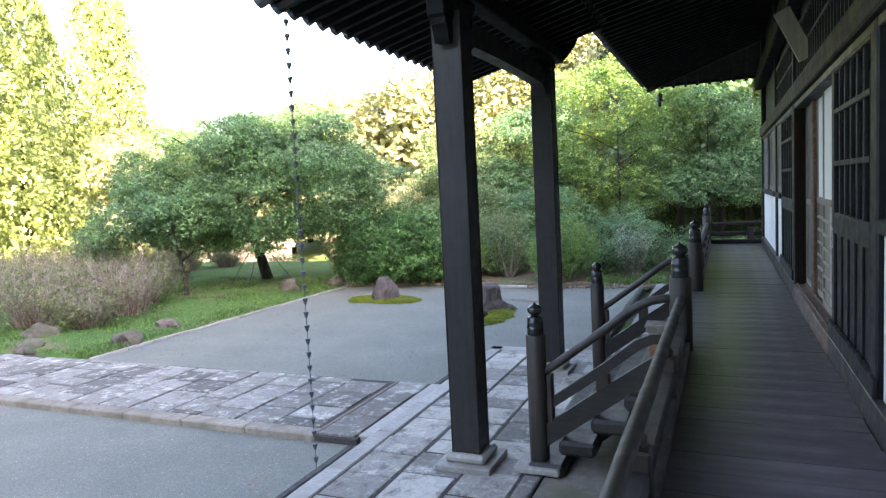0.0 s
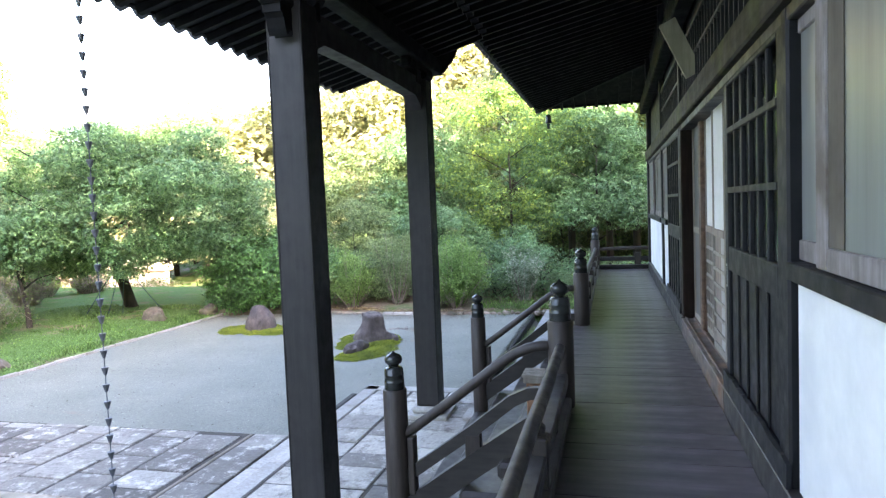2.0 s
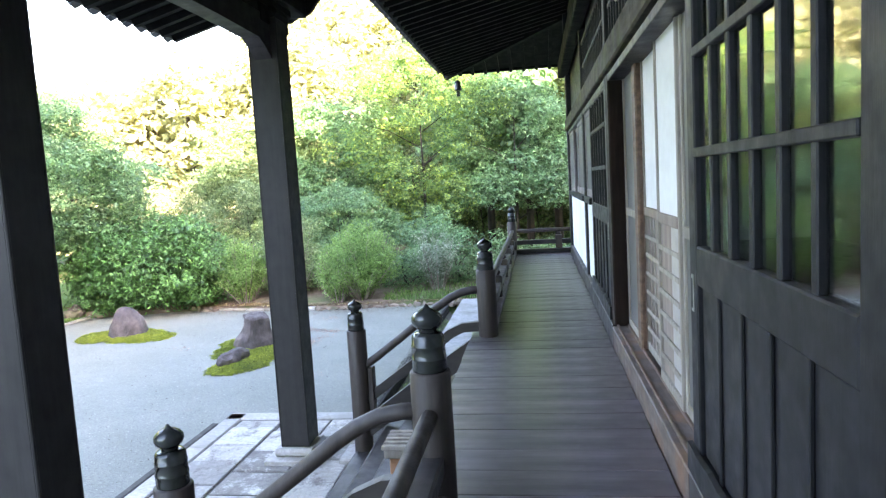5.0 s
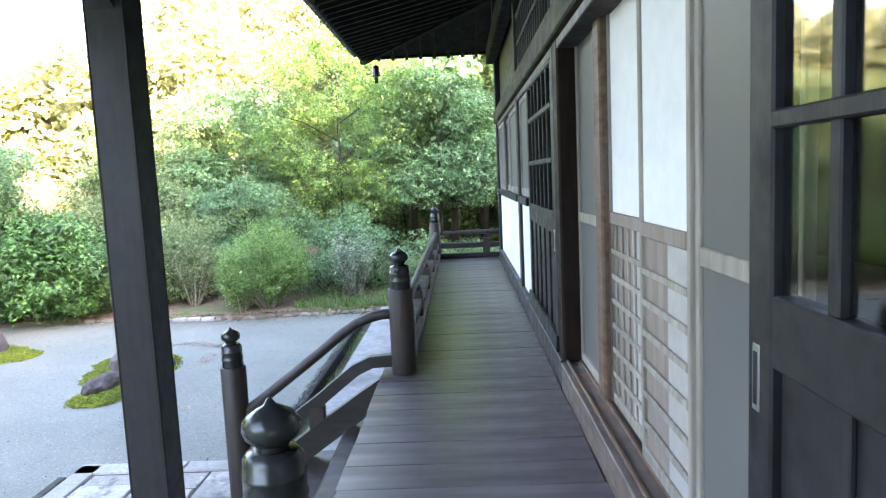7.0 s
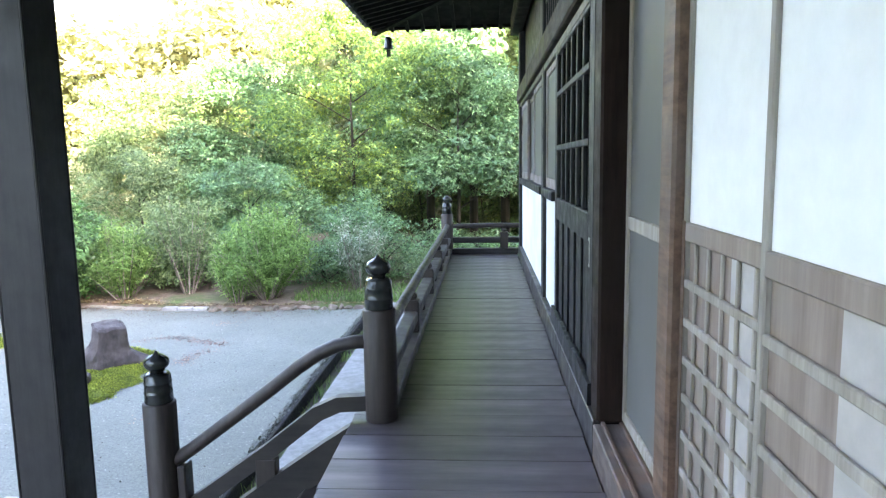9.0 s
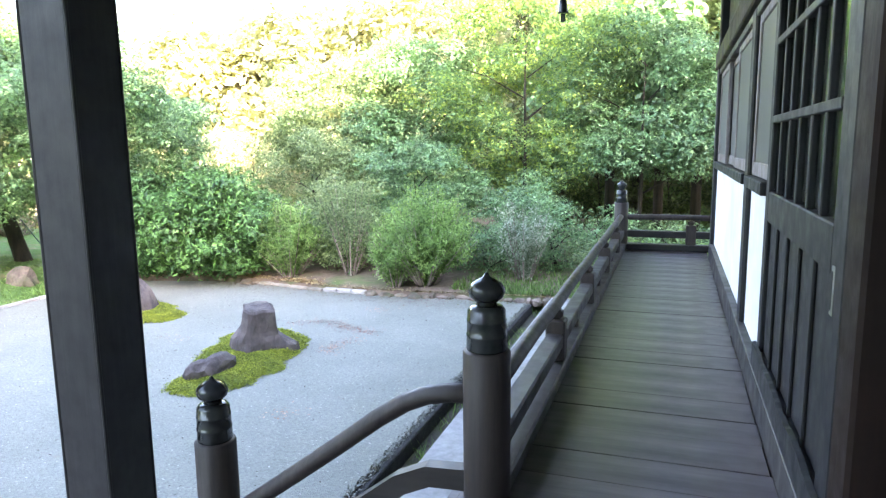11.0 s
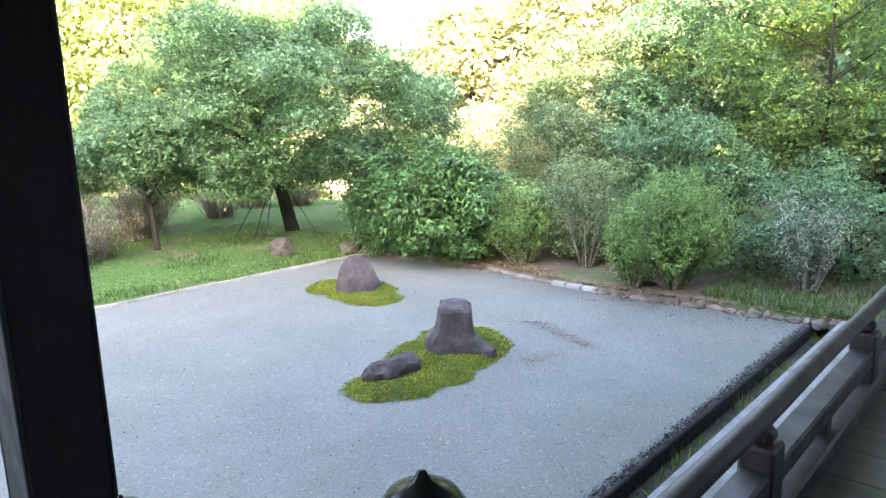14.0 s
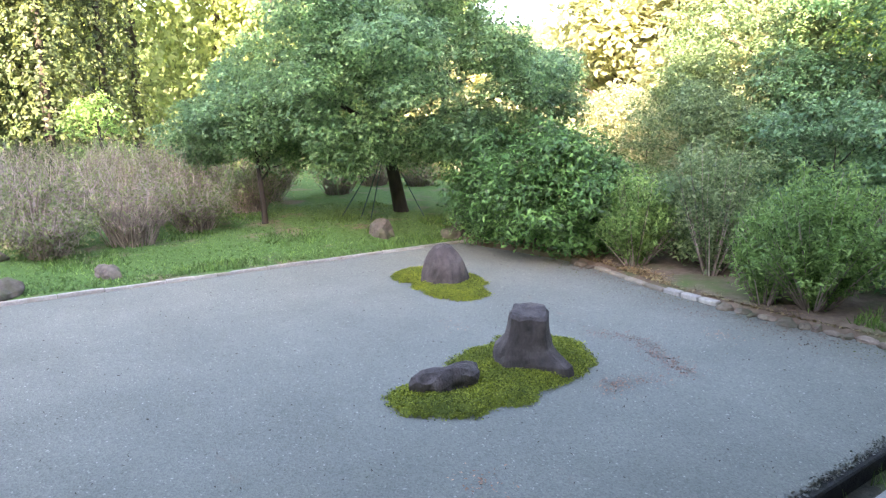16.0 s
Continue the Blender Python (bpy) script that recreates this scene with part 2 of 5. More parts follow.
# Shade of the wood's interior is put into this dark needle colour.
M["leaf_shade"] = leafy("shade-dark needles", (0.03, 0.05, 0.02), (0.055, 0.085, 0.03), (0.12, 0.15, 0.05), 0.6, 0.3, 0.5)
M["leaf_maple"] = leafy("yellow-green maple leaves", (0.07, 0.18, 0.08), (0.14, 0.29, 0.115), (0.33, 0.44, 0.1), 0.42, 0.45, 0.7)
M["leaf_red"] = leafy("reddening leaves", (0.2, 0.11, 0.06), (0.33, 0.2, 0.13), (0.4, 0.33, 0.2), 0.5, 0.4)
M["leaf_rust"] = leafy("rust-coloured needles", (0.26, 0.12, 0.09), (0.34, 0.17, 0.13), (0.4, 0.23, 0.18), 0.7, 0.1)
M["grass"] = leafy("grass blades", (0.055, 0.135, 0.026), (0.1, 0.22, 0.045), (0.18, 0.3, 0.085), 0.55, 0.3, 0.8)
M["moss_tuft"] = leafy("moss tufts", (0.08, 0.12, 0.014), (0.22, 0.265, 0.024), (0.36, 0.4, 0.06), 0.8, 0.2, 2.2)


def ground_material():
    """Open land: short grass with bare earth."""
    m, nt, p = principled("open ground")
    a = ramp(nt, noise_tex(nt, 7, 8, 0.7), [(0.3, (0.055, 0.11, 0.022)), (0.7, (0.12, 0.21, 0.05))])
    b = ramp(nt, noise_tex(nt, 14, 8, 0.7), [(0.3, (0.13, 0.09, 0.06)), (0.7, (0.27, 0.2, 0.14))])
    f = ramp(nt, noise_tex(nt, 0.55, 6, 0.65), [(0.5, (0, 0, 0)), (0.62, (1, 1, 1))])
    nt.links.new(mix(nt, a, b, f), p.inputs["Base Color"])
    p.inputs["Roughness"].default_value = 0.95
    bump(nt, p, noise_tex(nt, 30, 6, 0.7), 0.8, 0.03)
    return m


def turf_material():
    """Mossy lawn: bright green with worn brown patches."""
    m, nt, p = principled("mossy turf")
    a = ramp(nt, noise_tex(nt, 9, 8, 0.7), [(0.3, (0.05, 0.12, 0.022)), (0.7, (0.12, 0.225, 0.05))])
    b = ramp(nt, noise_tex(nt, 14, 8, 0.7), [(0.3, (0.15, 0.1, 0.07)), (0.7, (0.3, 0.22, 0.15))])
    f = ramp(nt, noise_tex(nt, 0.7, 8, 0.7), [(0.53, (0, 0, 0)), (0.64, (0.85, 0.85, 0.85))])
    nt.links.new(mix(nt, a, b, f), p.inputs["Base Color"])
    p.inputs["Roughness"].default_value = 0.95
    bump(nt, p, noise_tex(nt, 40, 6, 0.7), 0.8, 0.03)
    return m


def slab_material(tag, f):
    """Old paving: each stone between pale grey and purple-brown, pale worn blotches over it."""
    m, nt, p = principled(tag)
    tone = ramp(nt, rnd(nt), [(0.0, (0.2, 0.186, 0.168)), (0.3, (0.33, 0.31, 0.28)), (0.6, (0.46, 0.435, 0.39)), (1.0, (0.62, 0.59, 0.53))])
    grain = ramp(nt, noise_tex(nt, 22, 8, 0.7), [(0.3, (0.7, 0.7, 0.7)), (0.7, (1.15, 1.15, 1.15))])
    col = mix(nt, tone, grain, 1.0, "MULTIPLY")
    col = mix(nt, col, (f, f, f), 1.0, "MULTIPLY")
    worn = ramp(nt, noise_tex(nt, 4.5, 10, 0.78), [(0.52, (0, 0, 0)), (0.63, (0.85, 0.85, 0.85))])
    col = mix(nt, col, (0.66, 0.63, 0.57), worn)
    stain = ramp(nt, noise_tex(nt, 4.0, 10, 0.8, (1.2, 0.9, 1)), [(0.51, (0, 0, 0)), (0.62, (0.85, 0.85, 0.85))])
    col = mix(nt, col, (0.15, 0.132, 0.118), stain)
    nt.links.new(col, p.inputs["Base Color"])
    p.inputs["Roughness"].default_value = 0.82
    bump(nt, p, noise_tex(nt, 14, 10, 0.8), 1.0, 0.022)
    return m


def gravel_material():
    m, nt, p = principled("blue-grey gravel")
    tc, v = nt.nodes.new("ShaderNodeTexCoord"), nt.nodes.new("ShaderNodeTexVoronoi")
    nt.links.new(tc.outputs["Object"], v.inputs["Vector"])
    v.inputs["Scale"].default_value = 74
    sep = nt.nodes.new("ShaderNodeSeparateColor")
    nt.links.new(v.outputs["Color"], sep.inputs[0])
    col = ramp(nt, sep.outputs[0], [(0.0, (0.165, 0.17, 0.144)), (0.4, (0.21, 0.215, 0.182)), (0.9, (0.24, 0.245, 0.205)), (0.985, (0.26, 0.26, 0.22)), (1.0, (0.42, 0.41, 0.36))])
    slow = ramp(nt, noise_tex(nt, 0.8, 6, 0.65), [(0.3, (0.78, 0.8, 0.8)), (0.7, (1.0, 1.0, 1.01))])
    col = mix(nt, col, slow, 1.0, "MULTIPLY")
    dirt = ramp(nt, noise_tex(nt, 1.1, 8, 0.72, (1.0, 1.9, 1.0)), [(0.64, (0, 0, 0)), (0.74, (0.55, 0.55, 0.55))])
    col = mix(nt, col, (0.24, 0.17, 0.13), dirt)
    nt.links.new(col, p.inputs["Base Color"])
    p.inputs["Roughness"].default_value = 0.9
    bump(nt, p, v.outputs["Distance"], 0.6, 0.01)
    return m


def glass_material():
    m, nt, p = principled("door glass")
    p.inputs["Base Color"].default_value = (0.9, 0.95, 0.93, 1)
    p.inputs["Transmission Weight"].default_value = 1.0
    p.inputs["Roughness"].default_value = 0.03
    p.inputs["IOR"].default_value = 1.5
    bump(nt, p, noise_tex(nt, 2.0, 2, 0.5), 0.05, 0.01)
    return m


M["ground"], M["gravel"], M["glass"], M["turf"], M["slab"], M["pathslab"] = ground_material(), gravel_material(), glass_material(), turf_material(), slab_material("terrace stone", 1.05), slab_material("path stone", 0.62)

# ---- building helpers ----
ORIGIN = {}


def finish(bm, recalc=True):
    if recalc:
        bmesh.ops.recalc_face_normals(bm, faces=bm.faces)


def part(name, bm, material, parent=None, label="", smooth=False, recalc=True):
    """Links a bmesh, drawn in world coordinates, as one mesh object under a thing or a part."""
    finish(bm, recalc)
    o = ORIGIN.get(parent, Vector((0, 0, 0)))
    if parent is not None:
        bmesh.ops.translate(bm, verts=bm.verts, vec=-o)
    me = bpy.data.meshes.new(name)
    bm.to_mesh(me)
    bm.free()
    if smooth:
        me.shade_smooth()
    me.materials.append(material)
    ob = new(name, me)
    ob.parent = parent
    ORIGIN[ob] = o
    return tagged(ob, label)


def thing(name, at, label, category, group="", kind=""):
    e = new(name)
    e.location = at
    e.empty_display_size = 0.1
    ORIGIN[e] = Vector(at)
    return tagged(e, label, category, group, kind)


def solo(name, bm, material, label, category, group="", kind="", smooth=False):
    return tagged(part(name, bm, material, None, "", smooth), label, category, group, kind)


def cbox(bm, x0, x1, y0, y1, z0, z1, b=0.006, m=None):
    """A box with chamfered edges."""
    lo, hi = (x0, y0, z0), (x1, y1, z1)
    b = min(b, (x1 - x0) * 0.4, (y1 - y0) * 0.4, (z1 - z0) * 0.4)
    v = {}
    for sx in (0, 1):
        for sy in (0, 1):
            for sz in (0, 1):
                s = (sx, sy, sz)
                for ax in range(3):
                    co = Vector([(hi[i] if s[i] else lo[i]) if i == ax else (hi[i] - b if s[i] else lo[i] + b) for i in range(3)])
                    v[s, ax] = bm.verts.new(m @ co if m else co)
                bm.faces.new([v[s, 0], v[s, 1], v[s, 2]])

    def sg(**k):
        return tuple(k["abc"[i]] for i in range(3))
    for ax in range(3):
        p, q = (ax + 1) % 3, (ax + 2) % 3
        for s in (0, 1):
            ring = []
            for a, c in ((0, 0), (1, 0), (1, 1), (0, 1)):
                k = [0, 0, 0]
                k[ax], k[p], k[q] = s, a, c
                ring.append(v[tuple(k), ax])
            bm.faces.new(ring)
        for a in (0, 1):
            for c in (0, 1):
                k0, k1 = [0, 0, 0], [0, 0, 0]
                k0[p], k0[q], k0[ax] = a, c, 0
                k1[p], k1[q], k1[ax] = a, c, 1
                k0, k1 = tuple(k0), tuple(k1)
                bm.faces.new([v[k0, p], v[k1, p], v[k1, q], v[k0, q]])
    return bm


def box(x0, x1, y0, y1, z0, z1, b=0.006, m=None):
    return cbox(bmesh.new(), x0, x1, y0, y1, z0, z1, b, m)


def tube(bm, pts, radii, n=10, cap=True):
    """A round bar along points."""
    pts = [Vector(p) for p in pts]
    rings = []
    ref = Vector((0, 0, 1)) if abs((pts[-1] - pts[0]).normalized().z) < 0.9 else Vector((1, 0, 0))
    for i, p in enumerate(pts):
        d = (pts[min(i + 1, len(pts) - 1)] - pts[max(i - 1, 0)]).normalized()
        u = d.cross(ref).normalized()
        w = u.cross(d)
        r = radii[i] if isinstance(radii, (list, tuple)) else radii
        rings.append([bm.verts.new(p + (u * math.cos(a) + w * math.sin(a)) * r) for a in [2 * math.pi * k / n for k in range(n)]])
    for a, b in zip(rings, rings[1:]):
        for k in range(n):
            bm.faces.new([a[k], a[(k + 1) % n], b[(k + 1) % n], b[k]])
    if cap:
        bm.faces.new(rings[0])
        bm.faces.new(rings[-1])
    return bm


def bar(bm, pts, w, h, side=Vector((0, 1, 0))):
    """A squared bar along points in a plane whose normal is side: w across it, h in it."""
    pts = [Vector(p) for p in pts]
    rings = []
    for i, p in enumerate(pts):
        d = (pts[min(i + 1, len(pts) - 1)] - pts[max(i - 1, 0)]).normalized()
        u = side.cross(d).normalized()
        rings.append([bm.verts.new(p + side * a * w / 2 + u * c * h / 2) for a, c in ((-1, -1), (1, -1), (1, 1), (-1, 1))])
    for a, b in zip(rings, rings[1:]):
        for k in range(4):
            bm.faces.new([a[k], a[(k + 1) % 4], b[(k + 1) % 4], b[k]])
    bm.faces.new(rings[0])
    bm.faces.new(rings[-1])
    return bm


def lathe(bm, x, y, profile, n=24):
    rings = [[bm.verts.new((x + r * math.cos(2 * math.pi * k / n), y + r * math.sin(2 * math.pi * k / n), z)) for k in range(n)] for r, z in profile]
    for a, b in zip(rings, rings[1:]):
        for k in range(n):
            bm.faces.new([a[k], a[(k + 1) % n], b[(k + 1) % n], b[k]])
    bm.faces.new(rings[0])
    bm.faces.new(rings[-1])
    return bm


def quads_mesh(name, co, nq, material, parent=None, label=""):
    """One mesh of nq loose four-cornered leaves from an array of corners."""
    me = bpy.data.meshes.new(name)
    me.vertices.add(nq * 4)
    me.vertices.foreach_set("co", np.asarray(co, dtype=np.float32).ravel())
    me.loops.add(nq * 4)
    me.loops.foreach_set("vertex_index", np.arange(nq * 4, dtype=np.int32))
    me.polygons.add(nq)
    me.polygons.foreach_set("loop_start", np.arange(0, nq * 4, 4, dtype=np.int32))
    me.update(calc_edges=True)
    me.materials.append(material)
    ob = new(name, me)
    ob.parent = parent
    return tagged(ob, label)


def unit(v):
    return v / np.maximum(np.linalg.norm(v, axis=1, keepdims=True), 1e-6)


def leaves(rng, centres, facing, size, slim=0.5, spread=0.7):
    """Corners of leaf-shaped quads at the centres, facing roughly as told."""
    n = len(centres)
    nor = unit(facing + rng.normal(0, spread, (n, 3)))
    d = unit(np.cross(nor, rng.normal(0, 1, (n, 3))))
    w = np.cross(nor, d)
    s = size * rng.uniform(0.6, 1.35, (n, 1))
    tip, base = centres + d * s * 0.55 - nor * s * 0.12, centres - d * s * 0.5
    l, r = centres + w * s * slim * 0.5 + nor * s * 0.06, centres - w * s * slim * 0.5 + nor * s * 0.06
    return np.stack([base, l, tip, r], axis=1)


def crown_points(rng, blobs, per, sub):
    """Leaf places: flat sprays spread over the skins of blobs (x, y, z, rx, rz), each spray a handful of leaves."""
    cs, fs = [], []
    L = 14
    for x, y, z, rx, rz in blobs:
        m = max(4, int(2.1 * per * rx * max(rx, rz) / L))
        d = unit(rng.normal(0, 1, (m, 3)) + np.array([0, 0, 0.2]))
        k = rng.uniform(0.5, 1.2, (m, 1)) ** 0.6
        mid = np.array([x, y, z]) + d * np.array([rx, rx, rz]) * k
        off = rng.normal(0, 1, (m, L, 3)) * np.array([sub, sub, sub * 0.38])
        off[:, :, 2] -= 0.35 * np.linalg.norm(off[:, :, :2], axis=2) - 0.2 * sub
        cs.append((mid[:, None, :] + off).reshape(-1, 3))
        f = d * 0.55 + np.array([0, 0, 0.8])
        fs.append((f[:, None, :] + off / sub * np.array([0.25, 0.25, 0])).reshape(-1, 3))
    return np.concatenate(cs), np.concatenate(fs)


def clumps(rng, cx, cy, cz, rx, ry, rz, n, r0, r1, floor=None):
    """Foliage clumps spread over the skin and inside of an ellipsoid."""
    out = []
    for _ in range(n):
        d = unit(rng.normal(0, 1, (1, 3)))[0]
        k = rng.uniform(0.35, 1.0) ** 0.45
        x, y, z = cx + d[0] * rx * k, cy + d[1] * ry * k, cz + d[2] * rz * k
        if floor is not None:
            z = max(z, floor + rng.uniform(0, 0.3))
        r = rng.uniform(r0, r1)
        out.append((x, y, z, r, r * rng.uniform(0.6, 0.85)))
    return out


def woody(rng, base, height, spread, limbs, r, lean=(0, 0), fork=0.35):
    """A tapered trunk with limbs that fork once."""
    bm = bmesh.new()
    bx, by, bz = base
    trunk = [(bx + lean[0] * t + 0.06 * math.sin(5 * t), by + lean[1] * t + 0.05 * math.cos(4 * t) - 0.05, bz - 0.1 + height * t) for t in (0, 0.05, 0.25, 0.5, 0.75, 1.0)]
    tube(bm, trunk, [r * 1.5, r * 1.1, r * 0.9, r * 0.7, r * 0.45, r * 0.12], 9)
    for i in range(limbs):
        t = fork + (0.95 - fork) * i / max(limbs - 1, 1)
        a = i * 2.4 + rng.uniform(-0.4, 0.4)
        p = Vector((bx + lean[0] * t, by + lean[1] * t, bz + height * t))
        L = spread * rng.uniform(0.7, 1.0) * (1.15 - 0.5 * t)
        q = p + Vector((math.cos(a) * L * 0.5, math.sin(a) * L * 0.5, L * 0.3))
        e = p + Vector((math.cos(a + 0.2) * L, math.sin(a + 0.2) * L, L * 0.45))
        rr = r * (0.55 - 0.3 * t)
        tube(bm, [p, q, e], [rr, rr * 0.7, rr * 0.2], 6)
        tube(bm, [q, q + Vector((math.cos(a - 0.7) * L * 0.45, math.sin(a - 0.7) * L * 0.45, L * 0.3))], [rr * 0.5, rr * 0.12], 5)
    return bm


def tree(name, base, height, blobs, leaf_mat, size, per, label, category, seed, spread=2.0, limbs=7, r=0.15, lean=(0, 0), fork=0.35, slim=0.5, group="", wood=True, spread_n=0.52, trunk_height=None):
    rng = np.random.default_rng(seed)
    t = thing(name, base, label, category, group)
    if wood:
        part("trunk", woody(rng, base, trunk_height or height, spread, limbs, r, lean, fork), M["bark"], t, "", True)
    c, f = crown_points(rng, blobs, per, size * 1.25)
    q = leaves(rng, c, f, size, slim, spread_n) - np.array(base)
    quads_mesh("crown", q, len(q), leaf_mat, t)
    return t


# ---- levels ----
DECK, SILL, PAVE, GRAVEL, PATHZ = -0.13, 0.04, -1.28, -1.45, -1.37
WALL = 1.835
RAIL_X, FAR_Y = 0.735, 15.95

# ---- ground ----
def dip(x, y):
    """The lower ground beyond the lawn."""
    return 2.0 * min(1, max(0, (y - 23) / 4)) * min(1, max(0, (-11 - x) / 4)) * min(1, max(0, (60 - y) / 12))


def terrain():
    """One sheet from the garden to the horizon, with wooded hills and an added shading ridge."""
    bm = bmesh.new()
    xs = [-900, -400, -200, -120, -90] + list(range(-70, 71, 5)) + [90, 120, 200, 400, 900]
    ys = xs
    grid = {}
    for i, x in enumerate(xs):
        for j, y in enumerate(ys):
            s = x * SUN_DIR.x + y * SUN_DIR.y
            # Ridge on the sun's side, out of view, added to shade the garden.
            shade_ridge = min(max((-s - 14) / 14, 0), 1)
            z = -1.62 + 24.9 * shade_ridge * shade_ridge * (3 - 2 * shade_ridge)
            far = min(max((y - 30) / 45, 0), 1)
            z += 26 * far ** 1.2 * min(1, max(0, (x + 31) / 20))
            west = min(max((-x - 46) / 50, 0), 1)
            z += 18 * west
            if s > -14 and y < 30 and x > -46:
                z = -1.62
            z -= dip(x, y)
            grid[i, j] = bm.verts.new((x, y, z + (noise.noise(Vector((x, y, 0)) * 0.05) * 1.5 if z > 0 else 0)))
    for i in range(len(xs) - 1):
        for j in range(len(ys) - 1):
            bm.faces.new([grid[i, j], grid[i + 1, j], grid[i + 1, j + 1], grid[i, j + 1]])
    return bm


tagged(part("ground", terrain(), M["ground"], None, "", True), "open ground of grass and soil rising into hills", "ground", "", "structure")
tagged(part("gravel_court", box(-9.55, -0.93, -14, 18.3, -1.7, GRAVEL, 0.004), M["gravel"]), "raked blue-grey gravel of the dry garden", "gravel", "", "structure")
tagged(part("gravel_court", box(-30, -9.56, -14, 8.55, -1.7, GRAVEL - 0.004, 0.004), M["gravel"]), "blue-grey gravel beside the stone path", "gravel", "", "structure")


def lawn():
    bm = bmesh.new()
    nx, ny = 40, 60
    g = {}
    for i in range(nx + 1):
        for j in range(ny + 1):
            x, y = -9.57 - 20 * (i / nx) ** 1.3, 8.58 + 15 * j / ny
            h = 0.03 + 0.14 * min(1, (-9.57 - x) / 2.0)
            g[i, j] = bm.verts.new((x, y, -1.45 + h - (0.4 if j in (0, ny) else 0) + 0.05 * noise.noise(Vector((x, y, 2)) * 0.9)))
    for i in range(nx):
        for j in range(ny):
            bm.faces.new([g[i, j], g[i, j + 1], g[i + 1, j + 1], g[i + 1, j]])
    return bm


tagged(part("lawn", lawn(), M["turf"], None, "", True), "mossy green lawn under the round tree", "lawn", "", "structure")


def bed_edge(x):
    """Where the gravel ends under the bushes: a slightly wandering line."""
    return float(np.interp(x, (-9.7, -9.3, -7.5, -6.4, -5.0, -3.0, -2.0, -0.9, 7.0), (17.7, 17.65, 18.1, 18.2, 17.92, 17.86, 18.0, 18.08, 18.1)))


def bed():
    bm = bmesh.new()
    g = {}
    for i in range(37):
        for j in range(13):
            x, y = -9.7 + 16.1 * i / 36, bed_edge(-9.7 + 16.1 * i / 36) + 0.03 + 8 * (j / 12) ** 1.7
            g[i, j] = bm.verts.new((x, y, (-1.37 + 0.25 * j / 12 + 0.05 * noise.noise(Vector((x, y, 5)))) if j else GRAVEL - 0.06))
    for i in range(36):
        for j in range(12):
            bm.faces.new([g[i, j], g[i + 1, j], g[i + 1, j + 1], g[i, j + 1]])
    return bm


tagged(part("planting_bed", bed(), M["bedsoil"], None, "", True), "bare soil bed under the bushes", "soil", "", "structure")

# paved terrace, drains, concrete strip
terrace = tagged(part("terrace", box(-2.3, -0.45, -6, 10.42, -1.7, PAVE - 0.011, 0.004), M["joint"]), "stone-paved terrace under the porch", "pavement", "", "structure")
tagged(part("under_deck_slab", box(-0.558, 2.0, 10.53, 18.2, -2.1, PAVE - 0.08, 0.014), M["concrete"]), "grey concrete apron under the veranda", "pavement", "", "structure")
tagged(part("under_deck", box(-0.445, 2.0, -6, 10.425, -1.7, PAVE - 0.03, 0.004), M["earth"]), "packed earth under the veranda", "ground", "", "structure")
tagged(part("drain", box(-0.842, -0.562, 10.6, 18.0, -2.0, -1.6, 0.004), M["mossy"]), "dark open rain drain along the gravel", "drain", "", "structure")
tagged(part("drain", box(-2.68, -2.46, -6, 10.6, -2.1, -1.575, 0.004), M["drain"]), "dark open rain drain beside the terrace", "drain", "", "structure")
# Black strip stands for the shaded inner wall on the gravel side.
tagged(part("drain_edging", box(-0.935, -0.845, 10.6, 18.0, -2.1, GRAVEL - 0.004, 0.012), M["drain_shade"]), "edging coloured dark as part of the shaded drain", "edging", "", "structure")
tagged(part("drain_wall", box(-2.77, -2.685, -6, 10.62, -2.1, GRAVEL - 0.03, 0.004), M["drain"]), "side of the drain, coloured dark for the shade in it", "drain", "", "structure")
tagged(part("drain_edging", box(-2.78, -2.69, -6, 6.4, GRAVEL - 0.029, GRAVEL + 0.012, 0.012), M["drain"]), "edging coloured dark as part of the shaded drain", "edging", "", "structure")
tagged(part("drain_edging", box(-2.78, -2.69, 8.62, 10.62, GRAVEL - 0.029, GRAVEL + 0.015, 0.012), M["drain"]), "edging coloured dark as part of the shaded drain", "edging", "", "structure")
path = tagged(part("path", box(-24, -2.68, 6.42, 8.58, -1.7, PATHZ - 0.012, 0.004), M["joint"]), "raised stone-paved garden path", "path", "", "structure")
# ---- the hall: deck, wall, roof ----
def deck():
    base = tagged(part("floor", box(0.66, 1.795, -4, 16.0, DECK - 0.2, DECK - 0.035, 0.004), M["wood_y"]), "veranda floor of dark worn boards laid crosswise", "floor", "", "structure")
    tagged(part("edge_beam", box(0.6, 0.655, -4, 16.02, DECK - 0.24, DECK - 0.01, 0.01), M["wood_y"]), "dark edge beam of the veranda", "beam", "", "structure")
    rng = random.Random(3)
    y, shapes = -4.0, []
    for k in range(6):
        w = (0.24, 0.27, 0.25, 0.29, 0.26, 0.28)[k]
        bm = box(0.575, 1.796, 0, w - 0.002, DECK - 0.035, DECK, 0.0025)
        me = bpy.data.meshes.new("plank")
        finish(bm)
        bm.to_mesh(me)
        bm.free()
        me.materials.append(M["deck"])
        shapes.append((w, me))
    while y < 15.9:
        w, me = rng.choice(shapes)
        ob = new("plank", me)
        ob.parent = base
        ob.location = (rng.uniform(-0.006, 0.006), y, rng.uniform(-0.002, 0.002))
        y += w
    for x in (0.75, 1.6):
        for py in range(-3, 17, 2):
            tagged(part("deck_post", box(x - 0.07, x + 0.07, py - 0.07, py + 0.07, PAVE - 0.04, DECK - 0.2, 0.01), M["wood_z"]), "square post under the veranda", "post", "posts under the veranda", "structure")


